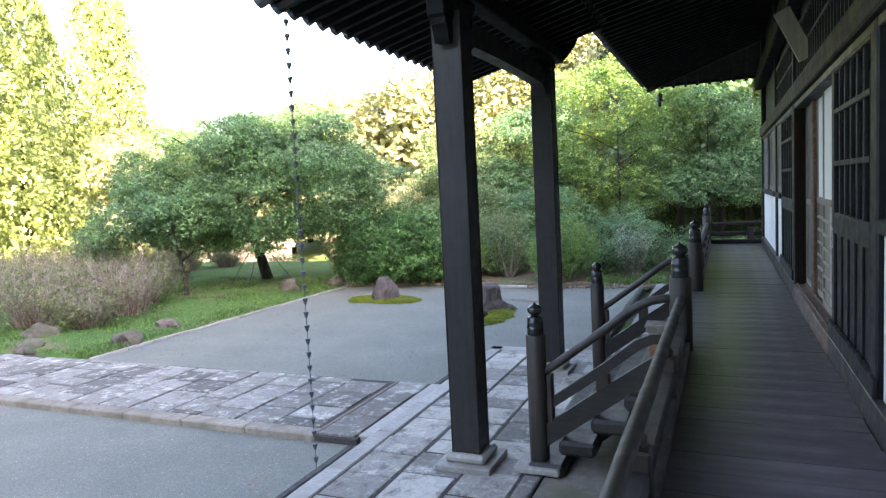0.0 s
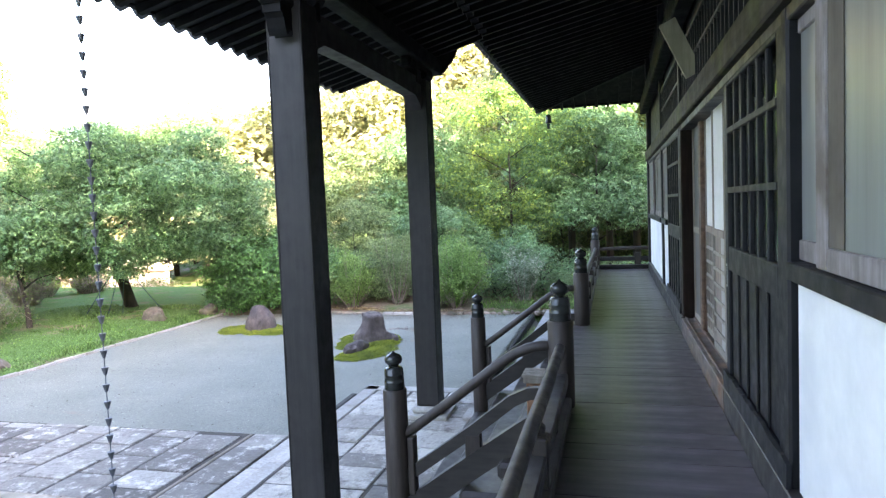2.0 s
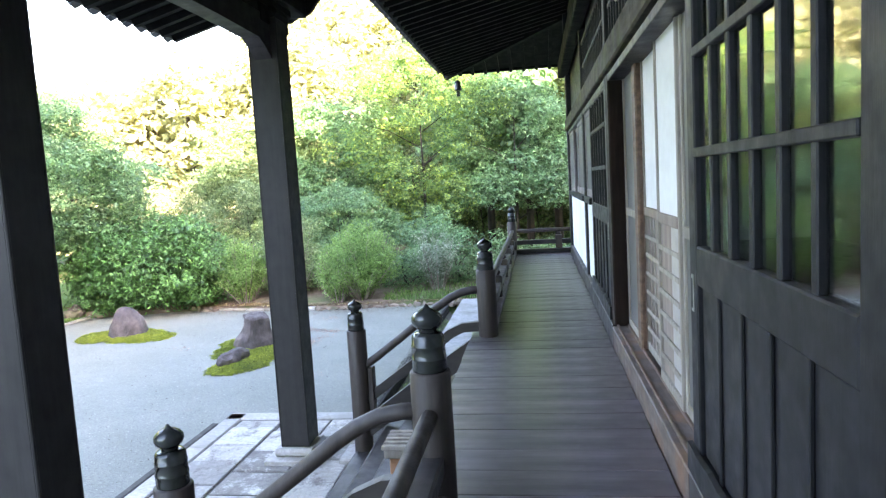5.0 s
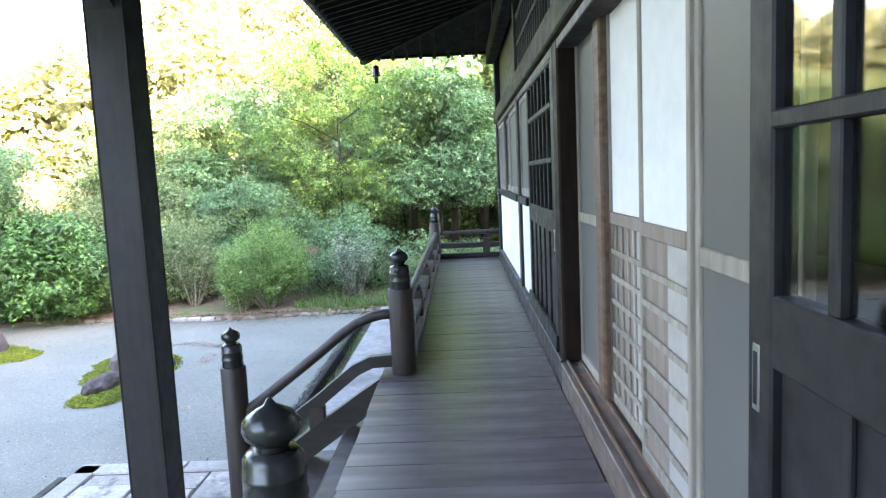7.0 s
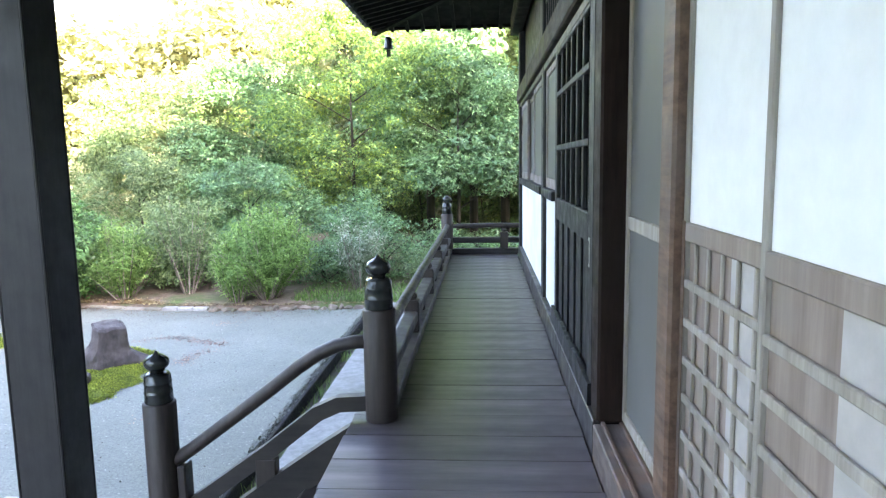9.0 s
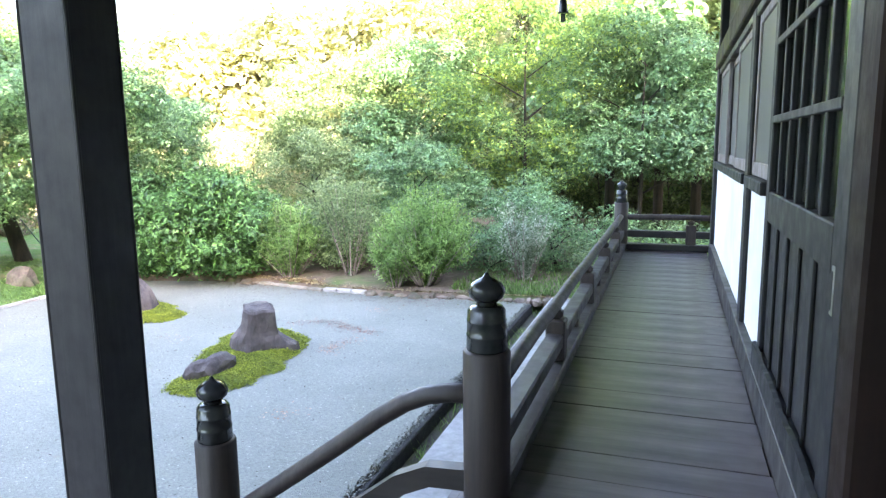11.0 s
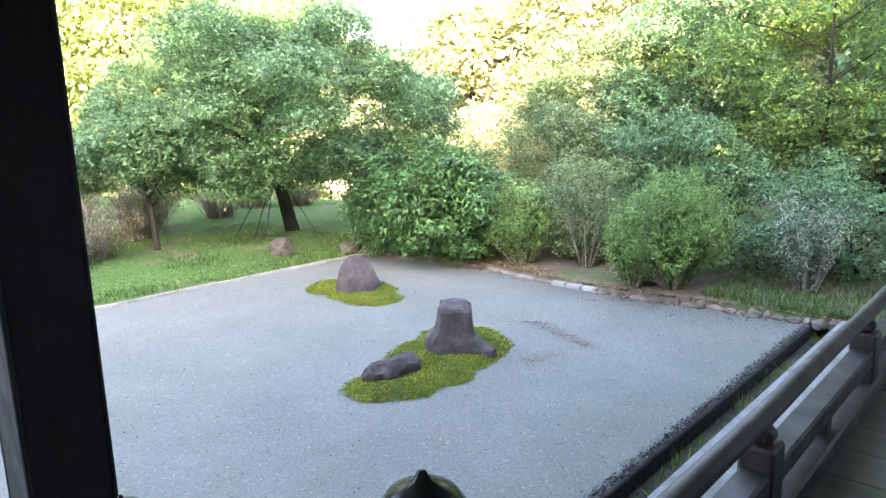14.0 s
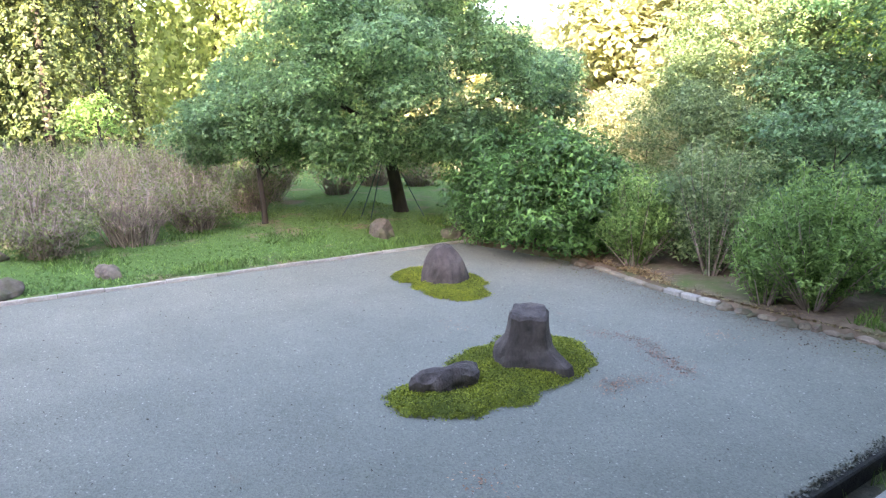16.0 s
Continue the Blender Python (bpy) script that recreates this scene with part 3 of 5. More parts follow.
deck()
tagged(part("sill", box(1.8, 2.015, 6.06, 8.84, DECK - 0.1, SILL - 0.012, 0.006), M["sillwood"]), "red-brown worn sill of the wide opening", "sill", "", "structure")
for gy in (1.835, 1.92):
    tagged(part("sill_rail", box(gy, gy + 0.018, 6.08, 8.83, SILL - 0.012, SILL + 0.004, 0.003), M["redwood"]), "worn sliding ridge of the sill", "sill", "", "structure")
tagged(part("sill", box(1.8, 1.985, -4, 6.055, DECK - 0.1, SILL, 0.006), M["wood_y"]), "dark sill under doors and plaster", "sill", "", "structure")
tagged(part("sill", box(1.8, 1.985, 8.845, 15.6, DECK - 0.1, SILL, 0.006), M["wood_y"]), "dark sill under doors and plaster", "sill", "", "structure")
tagged(part("lintel", box(1.785, 1.875, -4, 15.7, 2.085, 2.275, 0.012), M["lintel"]), "weathered long lintel with mossy stains", "lintel", "", "structure")
tagged(part("lintel_track", box(1.825, 2.005, -4, 15.6, 2.02, 2.08, 0.006), M["wood_y"]), "grooved track above the sliding panels", "lintel", "", "structure")
tagged(part("wall_upper", box(1.895, 2.015, -4, 15.7, 2.265, 4.3, 0.006), M["black"]), "dark boarded wall over the lintel", "wall", "", "structure")
tagged(part("wall_back", box(6.0, 6.15, -4, 15.7, -0.3, 4.3, 0.006), M["wood_y"]), "dark inner wall of the hall", "wall", "", "structure")
tagged(part("wall_north", box(2.015, 6.15, 15.58, 15.7, -0.3, 4.3, 0.006), M["plaster"]), "plastered end wall of the hall", "wall", "", "structure")
tagged(part("wall_south", box(2.015, 6.15, -4.12, -4.0, -0.3, 4.3, 0.006), M["wood_y"]), "dark end wall of the hall", "wall", "", "structure")
tagged(part("floor_inner", box(2.015, 6.0, -4, 15.58, -0.3, 0.0, 0.006), M["deck"]), "dark boarded floor inside the hall", "floor", "", "structure")
tagged(part("ceiling_inner", box(2.015, 6.0, -4, 15.58, 3.2, 3.3, 0.006), M["roofwood"]), "dark ceiling inside the hall", "ceiling", "", "structure")


def wall_post(y0, y1, mat, label, x0=1.821, x1=1.965, z1=2.085):
    tagged(part("wall_post", box(x0, x1, y0, y1, DECK, z1, 0.012), mat), label, "post", "", "structure")


wall_post(4.435, 4.53, M["black"], "dark post between window and lattice door")
wall_post(8.845, 9.03, M["brownpost"], "dark red-brown post beside the wide opening", 1.82, 1.965)
wall_post(9.032, 9.125, M["black"], "dark post beside the lattice door")
wall_post(11.745, 11.95, M["black"], "dark post between white panels")
wall_post(15.45, 15.7, M["black"], "dark corner post of the hall", 1.81, 2.005, 4.2)
for py in (4.46, 8.95, 11.85):
    tagged(part("wall_post", box(1.815, 1.955, py - 0.07, py + 0.07, 2.262, 4.2, 0.01), M["black"]), "dark upper wall post", "post", "", "structure")


def plaster(y0, y1, z1=0.95):
    tagged(part("wainscot", box(1.85, 1.935, y0, y1, SILL + 0.002, z1, 0.003), M["plaster"]), "white plaster wainscot panel under the windows", "wall", "", "structure")
    tagged(part("window_sill", box(1.8, 1.965, y0, y1, z1 + 0.002, z1 + 0.075, 0.006), M["black"]), "dark sill rail over the white plaster", "sill", "", "structure")


plaster(-4, 4.395)
plaster(10.85, 11.74)
plaster(11.955, 15.445)
NWIN = [0]


def window(y0, y1, mat, x=1.827, wide=0.07, z0=1.028, z1=2.02):
    """A sliding window panel: frame of four bars and a dull pane."""
    NWIN[0] += 1
    w = thing("window_%d" % NWIN[0], (x, y0, z0), "frosted sliding window in a pale weathered wooden frame", "window", "", "structure")
    fm = M["windowwood"]
    part("stile", box(x, x + 0.035, y0, y0 + 0.07, z0, z1, 0.005), fm, w)
    part("stile", box(x, x + 0.035, y1 - wide, y1, z0, z1, 0.005), fm, w)
    part("rail", box(x, x + 0.035, y0 + 0.071, y1 - wide - 0.001, z0, z0 + 0.085, 0.005), fm, w)
    part("rail", box(x, x + 0.035, y0 + 0.071, y1 - wide - 0.001, z1 - 0.06, z1, 0.005), fm, w)
    if wide > 0.1:
        part("inner_strip", box(x + 0.007, x + 0.011, y1 - wide - 0.16, y1 - wide - 0.002, z0 + 0.087, z1 - 0.062, 0.001), M["stripwood"], w, "dull brown strip")
    part("pane", box(x + 0.012, x + 0.02, y0 + 0.068, y1 - 0.068, z0 + 0.08, z1 - 0.055, 0.001), mat, w)


for a, b, x in ((3.28, 4.06, 1.827), (2.48, 3.275, 1.827), (1.68, 2.475, 1.827), (0.88, 1.675, 1.827), (0.08, 0.875, 1.827), (-0.72, 0.075, 1.827), (-1.52, -0.725, 1.827), (3.7, 4.53, 1.865)):
    window(a, b, M["frosted"], x, 0.125 if b == 4.06 else 0.07)
for a, b, x in ((10.86, 11.735, 1.845), (11.96, 13.2, 1.845), (13.05, 14.35, 1.881), (14.25, 15.44, 1.845)):
    window(a, b, M["greyboard"], x)


def lattice_door(n, y0, y1, pull_y):
    """A dark sliding door: glazed lattice over a rail and upright boards."""
    d = thing("door_%d" % n, (WALL, y0, SILL), "dark lattice sliding door with glass over upright boards", "door", "", "structure")
    x0, x1 = WALL - 0.006, WALL + 0.054
    part("stile", box(x0, x1, y0, y0 + 0.11, SILL + 0.002, 2.082, 0.006), M["black"], d)
    part("stile", box(x0, x1, y1 - 0.11, y1, SILL + 0.002, 2.082, 0.006), M["black"], d)
    part("top_rail", box(x0, x1, y0 + 0.111, y1 - 0.111, 2.0, 2.082, 0.006), M["black"], d)
    part("middle_rail", box(x0, x1, y0 + 0.111, y1 - 0.111, 0.83, 0.985, 0.006), M["black"], d)
    part("bottom_rail", box(x0, x1, y0 + 0.111, y1 - 0.111, SILL + 0.002, 0.14, 0.006), M["black"], d)
    nb = 5
    step = (y1 - y0 - 0.22) / (nb + 1)
    for k in range(1, nb + 1):
        y = y0 + 0.11 + step * k
        part("lattice_bar", box(x0 + 0.004, x0 + 0.034, y - 0.018, y + 0.018, 0.986, 1.999, 0.004), M["black"], d)
    for z in (1.345, 1.72):
        part("cross_bar", box(x0 - 0.004, x0 + 0.03, y0 + 0.111, y1 - 0.111, z - 0.018, z + 0.018, 0.004), M["black"], d)
    part("pane", box(x0 + 0.022, x0 + 0.025, y0 + 0.1, y1 - 0.1, 0.98, 2.0, 0.001), M["glass"], d)
    w = (y1 - y0 - 0.224) / 5
    for k in range(5):
        y = y0 + 0.112 + w * k
        part("board", box(x0 + 0.02, x0 + 0.04, y + 0.004, y + w - 0.004, 0.141, 0.829, 0.004), M["black"], d)
        part("batten", box(x0 + 0.006, x0 + 0.019, y - 0.012, y + 0.012, 0.141, 0.829, 0.003), M["black"], d)
    p = part("finger_pull", box(x0 - 0.003, x0 + 0.004, pull_y - 0.016, pull_y + 0.016, 0.715, 0.866, 0.002), M["steel"], d, "steel finger pull")
    part("recess", box(x0 - 0.0045, x0 - 0.0035, pull_y - 0.009, pull_y + 0.009, 0.73, 0.85, 0.0004), M["black"], p)
    return d


lattice_door(1, 4.54, 6.085, 6.04)
lattice_door(2, 9.13, 10.84, 9.19)


def weatherboard(y0, y1):
    """The low outer board under a lattice door, its upper edge worn ragged."""
    rng = random.Random(int(y0 * 10))
    bm = bmesh.new()
    n = 36
    cols = []
    for k in range(n + 1):
        y = y0 + (y1 - y0) * k / n
        z = 0.16 + 0.02 * noise.noise(Vector((y * 3.1, 0, 1))) + rng.uniform(-0.004, 0.004)
        cols.append([bm.verts.new((x, y, zz)) for x, zz in ((1.803, SILL + 0.001), (1.825, SILL + 0.001), (1.825, z), (1.805, z - 0.004))])
    for a, b in zip(cols, cols[1:]):
        for k in range(4):
            bm.faces.new([a[k], a[(k + 1) % 4], b[(k + 1) % 4], b[k]])
    bm.faces.new(cols[0])
    bm.faces.new(cols[-1])
    tagged(part("weatherboard", bm, M["black"]), "dark board with a ragged worn top edge", "board", "", "structure")


weatherboard(4.42, 6.09)
weatherboard(9.04, 10.84)


def screen(n, y0, y1, x):
    """A grey cloth-backed sliding screen with a pale cross rail."""
    s = thing("screen_%d" % n, (x, y0, SILL), "grey sliding screen with a pale wooden cross rail", "screen", "sliding screens", "structure")
    part("stile", box(x, x + 0.03, y0, y0 + 0.04, SILL + 0.005, 2.03, 0.004), M["cedar"], s)
    part("stile", box(x, x + 0.03, y1 - 0.04, y1, SILL + 0.005, 2.03, 0.004), M["cedar"], s)
    part("cross_rail", box(x, x + 0.03, y0 + 0.041, y1 - 0.041, 0.945, 1.005, 0.004), M["cedar"], s)
    part("bottom_rail", box(x, x + 0.03, y0 + 0.041, y1 - 0.041, SILL + 0.005, 0.1, 0.004), M["cedar"], s)
    part("cloth", box(x + 0.012, x + 0.018, y0 + 0.038, y1 - 0.038, 0.09, 2.025, 0.001), M["greyboard"], s, "grey cloth")


screen(1, 6.05, 6.73, 1.935)
screen(2, 8.205, 8.842, 1.935)


def shoji(n, y0, y1, x):
    s = thing("shoji_%d" % n, (x, y0, SILL), "paper sliding panel, white above and ribbed wood below", "sliding panel", "paper sliding panels", "structure")
    part("stile", box(x, x + 0.03, y0, y0 + 0.03, SILL + 0.005, 2.03, 0.004), M["cedar"], s)
    part("stile", box(x, x + 0.03, y1 - 0.03, y1, SILL + 0.005, 2.03, 0.004), M["cedar"], s)
    part("paper", box(x + 0.012, x + 0.016, y0 + 0.029, y1 - 0.029, 1.045, 2.028, 0.001), M["paper"], s, "plain white paper")
    part("middle_rail", box(x - 0.003, x + 0.03, y0 + 0.031, y1 - 0.031, 0.985, 1.045, 0.004), M["backing"], s)
    w = (y1 - y0 - 0.06) * 0.45
    part("backing", box(x + 0.014, x + 0.018, y0 + 0.029, y0 + 0.03 + w, 0.09, 0.985, 0.001), M["oldpaper"], s, "paper-covered board")
    part("backing", box(x + 0.016, x + 0.02, y0 + 0.03 + w, y1 - 0.029, 0.09, 0.985, 0.001), M["backing"], s, "bare brown board")
    if n == 2:
        for q in (0.2, 0.36, 0.52, 0.68, 0.84):
            part("muntin", box(x + 0.003, x + 0.013, y0 + (y1 - y0) * q - 0.006, y0 + (y1 - y0) * q + 0.006, 0.1, 0.984, 0.002), M["cedar"], s)
        part("edge_strip", box(x - 0.004, x - 0.001, y1 - 0.032, y1 - 0.002, SILL + 0.006, 1.05, 0.001), M["redwood"], s, "red-brown worn edge")
    part("bottom_rail", box(x, x + 0.03, y0 + 0.031, y1 - 0.031, SILL + 0.005, 0.1, 0.004), M["cedar"], s)
    for k in range(6):
        z = 0.845 - 0.1285 * k
        part("rib", box(x - 0.001, x + 0.013, y0 + 0.031, y1 - 0.031, z - 0.014, z + 0.014, 0.003), M["cedar"], s)


shoji(1, 6.735, 7.34, 1.92)
shoji(2, 7.31, 8.04, 1.954)
wall_post(8.045, 8.2, M["redwood"], "red-brown post between the sliding panels", 1.915, 2.005, 2.03)


def transom(y0, y1):
    t = thing("transom", (1.835, y0, 2.27), "dark wooden lattice over the lintel", "transom", "", "structure")
    part("frame_rail", box(1.835, 1.875, y0, y1, 2.28, 2.33, 0.005), M["black"], t)
    part("frame_rail", box(1.835, 1.875, y0, y1, 2.85, 2.9, 0.005), M["black"], t)
    k = y0 + 0.1
    while k < y1:
        part("lattice_bar", box(1.843, 1.87, k - 0.014, k + 0.014, 2.331, 2.849, 0.003), M["black"], t)
        k += 0.16
    part("cross_bar", box(1.838, 1.865, y0, y1, 2.58, 2.61, 0.003), M["black"], t)


transom(4.55, 8.85)
transom(9.05, 11.75)
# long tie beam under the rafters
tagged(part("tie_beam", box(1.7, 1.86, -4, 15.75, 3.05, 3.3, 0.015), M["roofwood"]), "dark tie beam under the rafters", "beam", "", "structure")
bm = bmesh.new()
bar(bm, [(1.84, 7.75, 2.40), (1.62, 7.75, 2.88)], 0.05, 0.15)
solo("brace", bm, M["paleplank"], "pale weathered diagonal brace on the lintel", "brace", "", "structure")


def main_roof():
    bm = bmesh.new()
    E0, E1, I0, I1, E2, I2 = (-0.66, 17.9, 3.62), (-0.66, -9, 3.62), (1.9, 15.6, 4.2), (1.9, -9, 4.2), (14.6, 17.9, 3.62), (12.0, 15.6, 4.2)
    for q in ((E0, E1, I1, I0), (E0, I0, I2, E2)):
        lo = [bm.verts.new(p) for p in q]
        hi = [bm.verts.new((p[0], p[1], p[2] + 0.06)) for p in q]
        bm.faces.new(lo)
        bm.faces.new(hi)
        for k in range(4):
            bm.faces.new([lo[k], lo[(k + 1) % 4], hi[(k + 1) % 4], hi[k]])

    def beam(a, b, w, h):
        a, b = Vector(a), Vector(b)
        side = Vector((0, 0, 1)).cross(b - a).normalized()
        bar(bm, [a, b], w, h, side)
    y = -8.9
    while y < 17.8:
        beam((-0.6, y, 3.585), (1.86, min(y, 15.6) if y > 15.6 else y, 4.14), 0.06, 0.075) if y < 15.6 else beam((-0.6, y, 3.585), (-0.6 + 2.5 * (17.9 - y) / 2.3, y, 3.585 + 0.56 * (17.9 - y) / 2.3), 0.06, 0.075)
        y += 0.27
    x = -0.55
    while x < 6:
        d = min(1, (x + 0.66) / 2.56)
        beam((x, 17.85, 3.585), (x, 17.85 - 2.25 * d, 3.585 + 0.55 * d), 0.06, 0.075)
        x += 0.27
    beam((-0.62, 17.86, 3.56), (1.86, 15.6, 4.1), 0.1, 0.12)
    for a, b in (((-0.62, -9, 3.635), (-0.62, 17.86, 3.635)), ((-0.62, 17.86, 3.635), (14.6, 17.86, 3.635))):
        beam(a, b, 0.07, 0.09)
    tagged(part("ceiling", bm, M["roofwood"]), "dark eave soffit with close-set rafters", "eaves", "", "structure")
    bm = bmesh.new()
    c = [(-0.75, 17.98, 3.7), (-0.75, -9, 3.7), (14.7, -9, 3.7), (14.7, 17.98, 3.7)]
    low = [bm.verts.new(p) for p in c]
    up = [bm.verts.new((p[0], p[1], p[2] + 0.1)) for p in c]
    r0, r1 = bm.verts.new((7, 11.5, 8.6)), bm.verts.new((7, -9, 8.6))
    for k in range(4):
        bm.faces.new([low[k], low[(k + 1) % 4], up[(k + 1) % 4], up[k]])
    bm.faces.new([up[0], up[1], r1, r0])
    bm.faces.new([up[2], up[3], r0, r1])
    bm.faces.new([up[3], up[0], r0])
    bm.faces.new([up[1], up[2], r1])
    y = -8.9
    while y < 17.9:
        tube(bm, [(-0.8, y, 3.69), (0.2, y, 4.36)], 0.075, 8)
        y += 0.27
    x = -0.6
    while x < 6:
        tube(bm, [(x, 18.03, 3.69), (x, 17.2, 4.3)], 0.075, 8)
        x += 0.27
    tagged(part("roof", bm, M["tile"]), "grey tiled hipped roof of the hall", "roof", "", "structure")


main_roof()
PX, PY, SY = -1.163, (5.99, 9.31), (6.07, 9.285)


def porch():
    bm = bmesh.new()
    y0, y1 = 5.32, 10.28
    lo = [(-2.6, y0, 3.03), (-2.6, y1, 3.03), (-0.45, y1, 3.6), (-0.45, y0, 3.6)]
    a = [bm.verts.new(p) for p in lo]
    b = [bm.verts.new((p[0], p[1], p[2] + 0.06)) for p in lo]
    bm.faces.new(a)
    bm.faces.new(b)
    for k in range(4):
        bm.faces.new([a[k], a[(k + 1) % 4], b[(k + 1) % 4], b[k]])
    y = y0 + 0.06
    while y < y1:
        bar(bm, [(-2.56, y, 2.995), (-0.5, y, 3.54)], 0.06, 0.07)
        y += 0.24
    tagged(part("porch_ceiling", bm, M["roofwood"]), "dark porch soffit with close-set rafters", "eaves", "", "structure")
    bm = bmesh.new()
    q = [(-2.66, y0 - 0.06, 3.095), (-2.66, y1 + 0.06, 3.095), (0.4, y1 + 0.06, 4.25), (0.4, y0 - 0.06, 4.25)]
    a = [bm.verts.new(p) for p in q]
    b = [bm.verts.new((p[0], p[1], p[2] + 0.09)) for p in q]
    bm.faces.new(a)
    bm.faces.new(b)
    for k in range(4):
        bm.faces.new([a[k], a[(k + 1) % 4], b[(k + 1) % 4], b[k]])
    y = y0
    while y < y1 + 0.05:
        tube(bm, [(-2.74, y, 3.065), (-2.6, y, 3.12), (0.2, y, 4.25)], 0.075, 8)
        y += 0.25
    x = -2.6
    while x < -0.6:
        for yy in (y0 - 0.1, y1 + 0.1):
            z = 3.13 + (x + 2.66) * 0.377
            tube(bm, [(x, yy - 0.09, z), (x, yy + 0.09, z + 0.03)], 0.06, 8)
        x += 0.25
    tagged(part("porch_roof", bm, M["tile"]), "grey tiled porch roof with round end tiles", "roof", "", "structure")
    bm = bmesh.new()
    cols = []
    for k in range(61):
        x = -2.35 + 1.8 * k / 60
        top = 3.06 + (x + 2.6) * 0.265
        lobe = max(0.0, 1 - ((x + 1.28) / 0.42) ** 4)
        low = top - 0.05 - 0.26 * lobe - 0.03 * abs(math.sin(x * 16)) * (lobe > 0)
        cols.append([bm.verts.new((x, yy, zz)) for yy, zz in ((y1 - 0.02, low), (y1 + 0.03, low), (y1 + 0.03, top), (y1 - 0.02, top))])
    for c, d in zip(cols, cols[1:]):
        for k in range(4):
            bm.faces.new([c[k], c[(k + 1) % 4], d[(k + 1) % 4], d[k]])
    bm.faces.new(cols[0])
    bm.faces.new(cols[-1])
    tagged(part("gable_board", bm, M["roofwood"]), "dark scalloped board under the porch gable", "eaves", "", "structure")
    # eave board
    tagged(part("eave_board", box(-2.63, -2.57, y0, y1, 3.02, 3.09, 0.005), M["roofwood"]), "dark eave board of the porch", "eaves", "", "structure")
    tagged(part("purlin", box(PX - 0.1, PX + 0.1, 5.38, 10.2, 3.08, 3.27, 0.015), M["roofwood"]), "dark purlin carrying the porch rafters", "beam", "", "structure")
    # arched lintel between the pillars
    bm = bmesh.new()
    n, cols = 24, []
    for k in range(n + 1):
        y = 6.128 + 3.044 * k / n
        e = min(k, n - k) / n * 2
        z = 2.49 + 0.14 * min(1, e * 7) ** 0.9 + 0.02 * min(1, e * 1.5)
        cols.append([bm.verts.new((x, y, zz)) for x, zz in ((PX - 0.08, z), (PX + 0.08, z), (PX + 0.08, 2.86), (PX - 0.08, 2.86))])
    for c, d in zip(cols, cols[1:]):
        for k in range(4):
            bm.faces.new([c[k], c[(k + 1) % 4], d[(k + 1) % 4], d[k]])
    bm.faces.new(cols[0])
    bm.faces.new(cols[-1])
    tagged(part("porch_beam", bm, M["wood_y"]), "dark arched beam between the porch pillars", "beam", "", "structure")


porch()


def pillar(y):
    p = thing("porch_pillar", (PX, y, PAVE), "dark square wooden porch pillar on a stepped stone base", "pillar", "porch pillars", "")
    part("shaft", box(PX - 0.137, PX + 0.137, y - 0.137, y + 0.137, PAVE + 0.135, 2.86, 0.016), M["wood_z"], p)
    for sx in (-1, 1):
        for sy in (-1, 1):
            part("corner_bead", tube(bmesh.new(), [(PX + sx * 0.131, y + sy * 0.131, PAVE + 0.14), (PX + sx * 0.131, y + sy * 0.131, 2.85)], 0.0095, 8), M["wood_z"], p)
    d = -1 if y < 7 else 1
    bm = bmesh.new()
    rows = []
    for k in range(9):
        u = k / 8
        yy = y + d * (0.136 + 0.17 * u)
        low = 2.58 + 0.04 * math.sin(3 * math.pi * u) + 0.14 * u * u
        rows.append([bm.verts.new((PX + e * 0.07, yy, zz)) for e, zz in ((-1, low), (1, low), (1, 2.8), (-1, 2.8))])
    for r0, r1 in zip(rows, rows[1:]):
        for k in range(4):
            bm.faces.new([r0[k], r0[(k + 1) % 4], r1[(k + 1) % 4], r1[k]])
    bm.faces.new(rows[0])
    bm.faces.new(rows[-1])
    part("beam_nose", bm, M["roofwood"], p, "carved nosing of the porch beam")
    b = part("base", box(PX - 0.27, PX + 0.27, y - 0.27, y + 0.27, PAVE - 0.01, PAVE + 0.055, 0.008), M["kerb"], p, "grey stone base")
    part("upper_step", box(PX - 0.2, PX + 0.2, y - 0.2, y + 0.2, PAVE + 0.056, PAVE + 0.134, 0.025), M["kerb"], b)
    part("bracket_block", box(PX - 0.155, PX + 0.155, y - 0.155, y + 0.155, 2.862, 2.958, 0.03), M["roofwood"], p)
    part("bracket_plate", box(PX - 0.09, PX + 0.09, y - 0.34, y + 0.34, 2.78, 2.961, 0.02), M["roofwood"], p)
    part("bracket_arm", box(PX - 0.07, PX + 0.07, y - 0.5, y + 0.5, 2.962, 3.078, 0.03), M["roofwood"], p)
    return p


for y in PY:
    pillar(y)


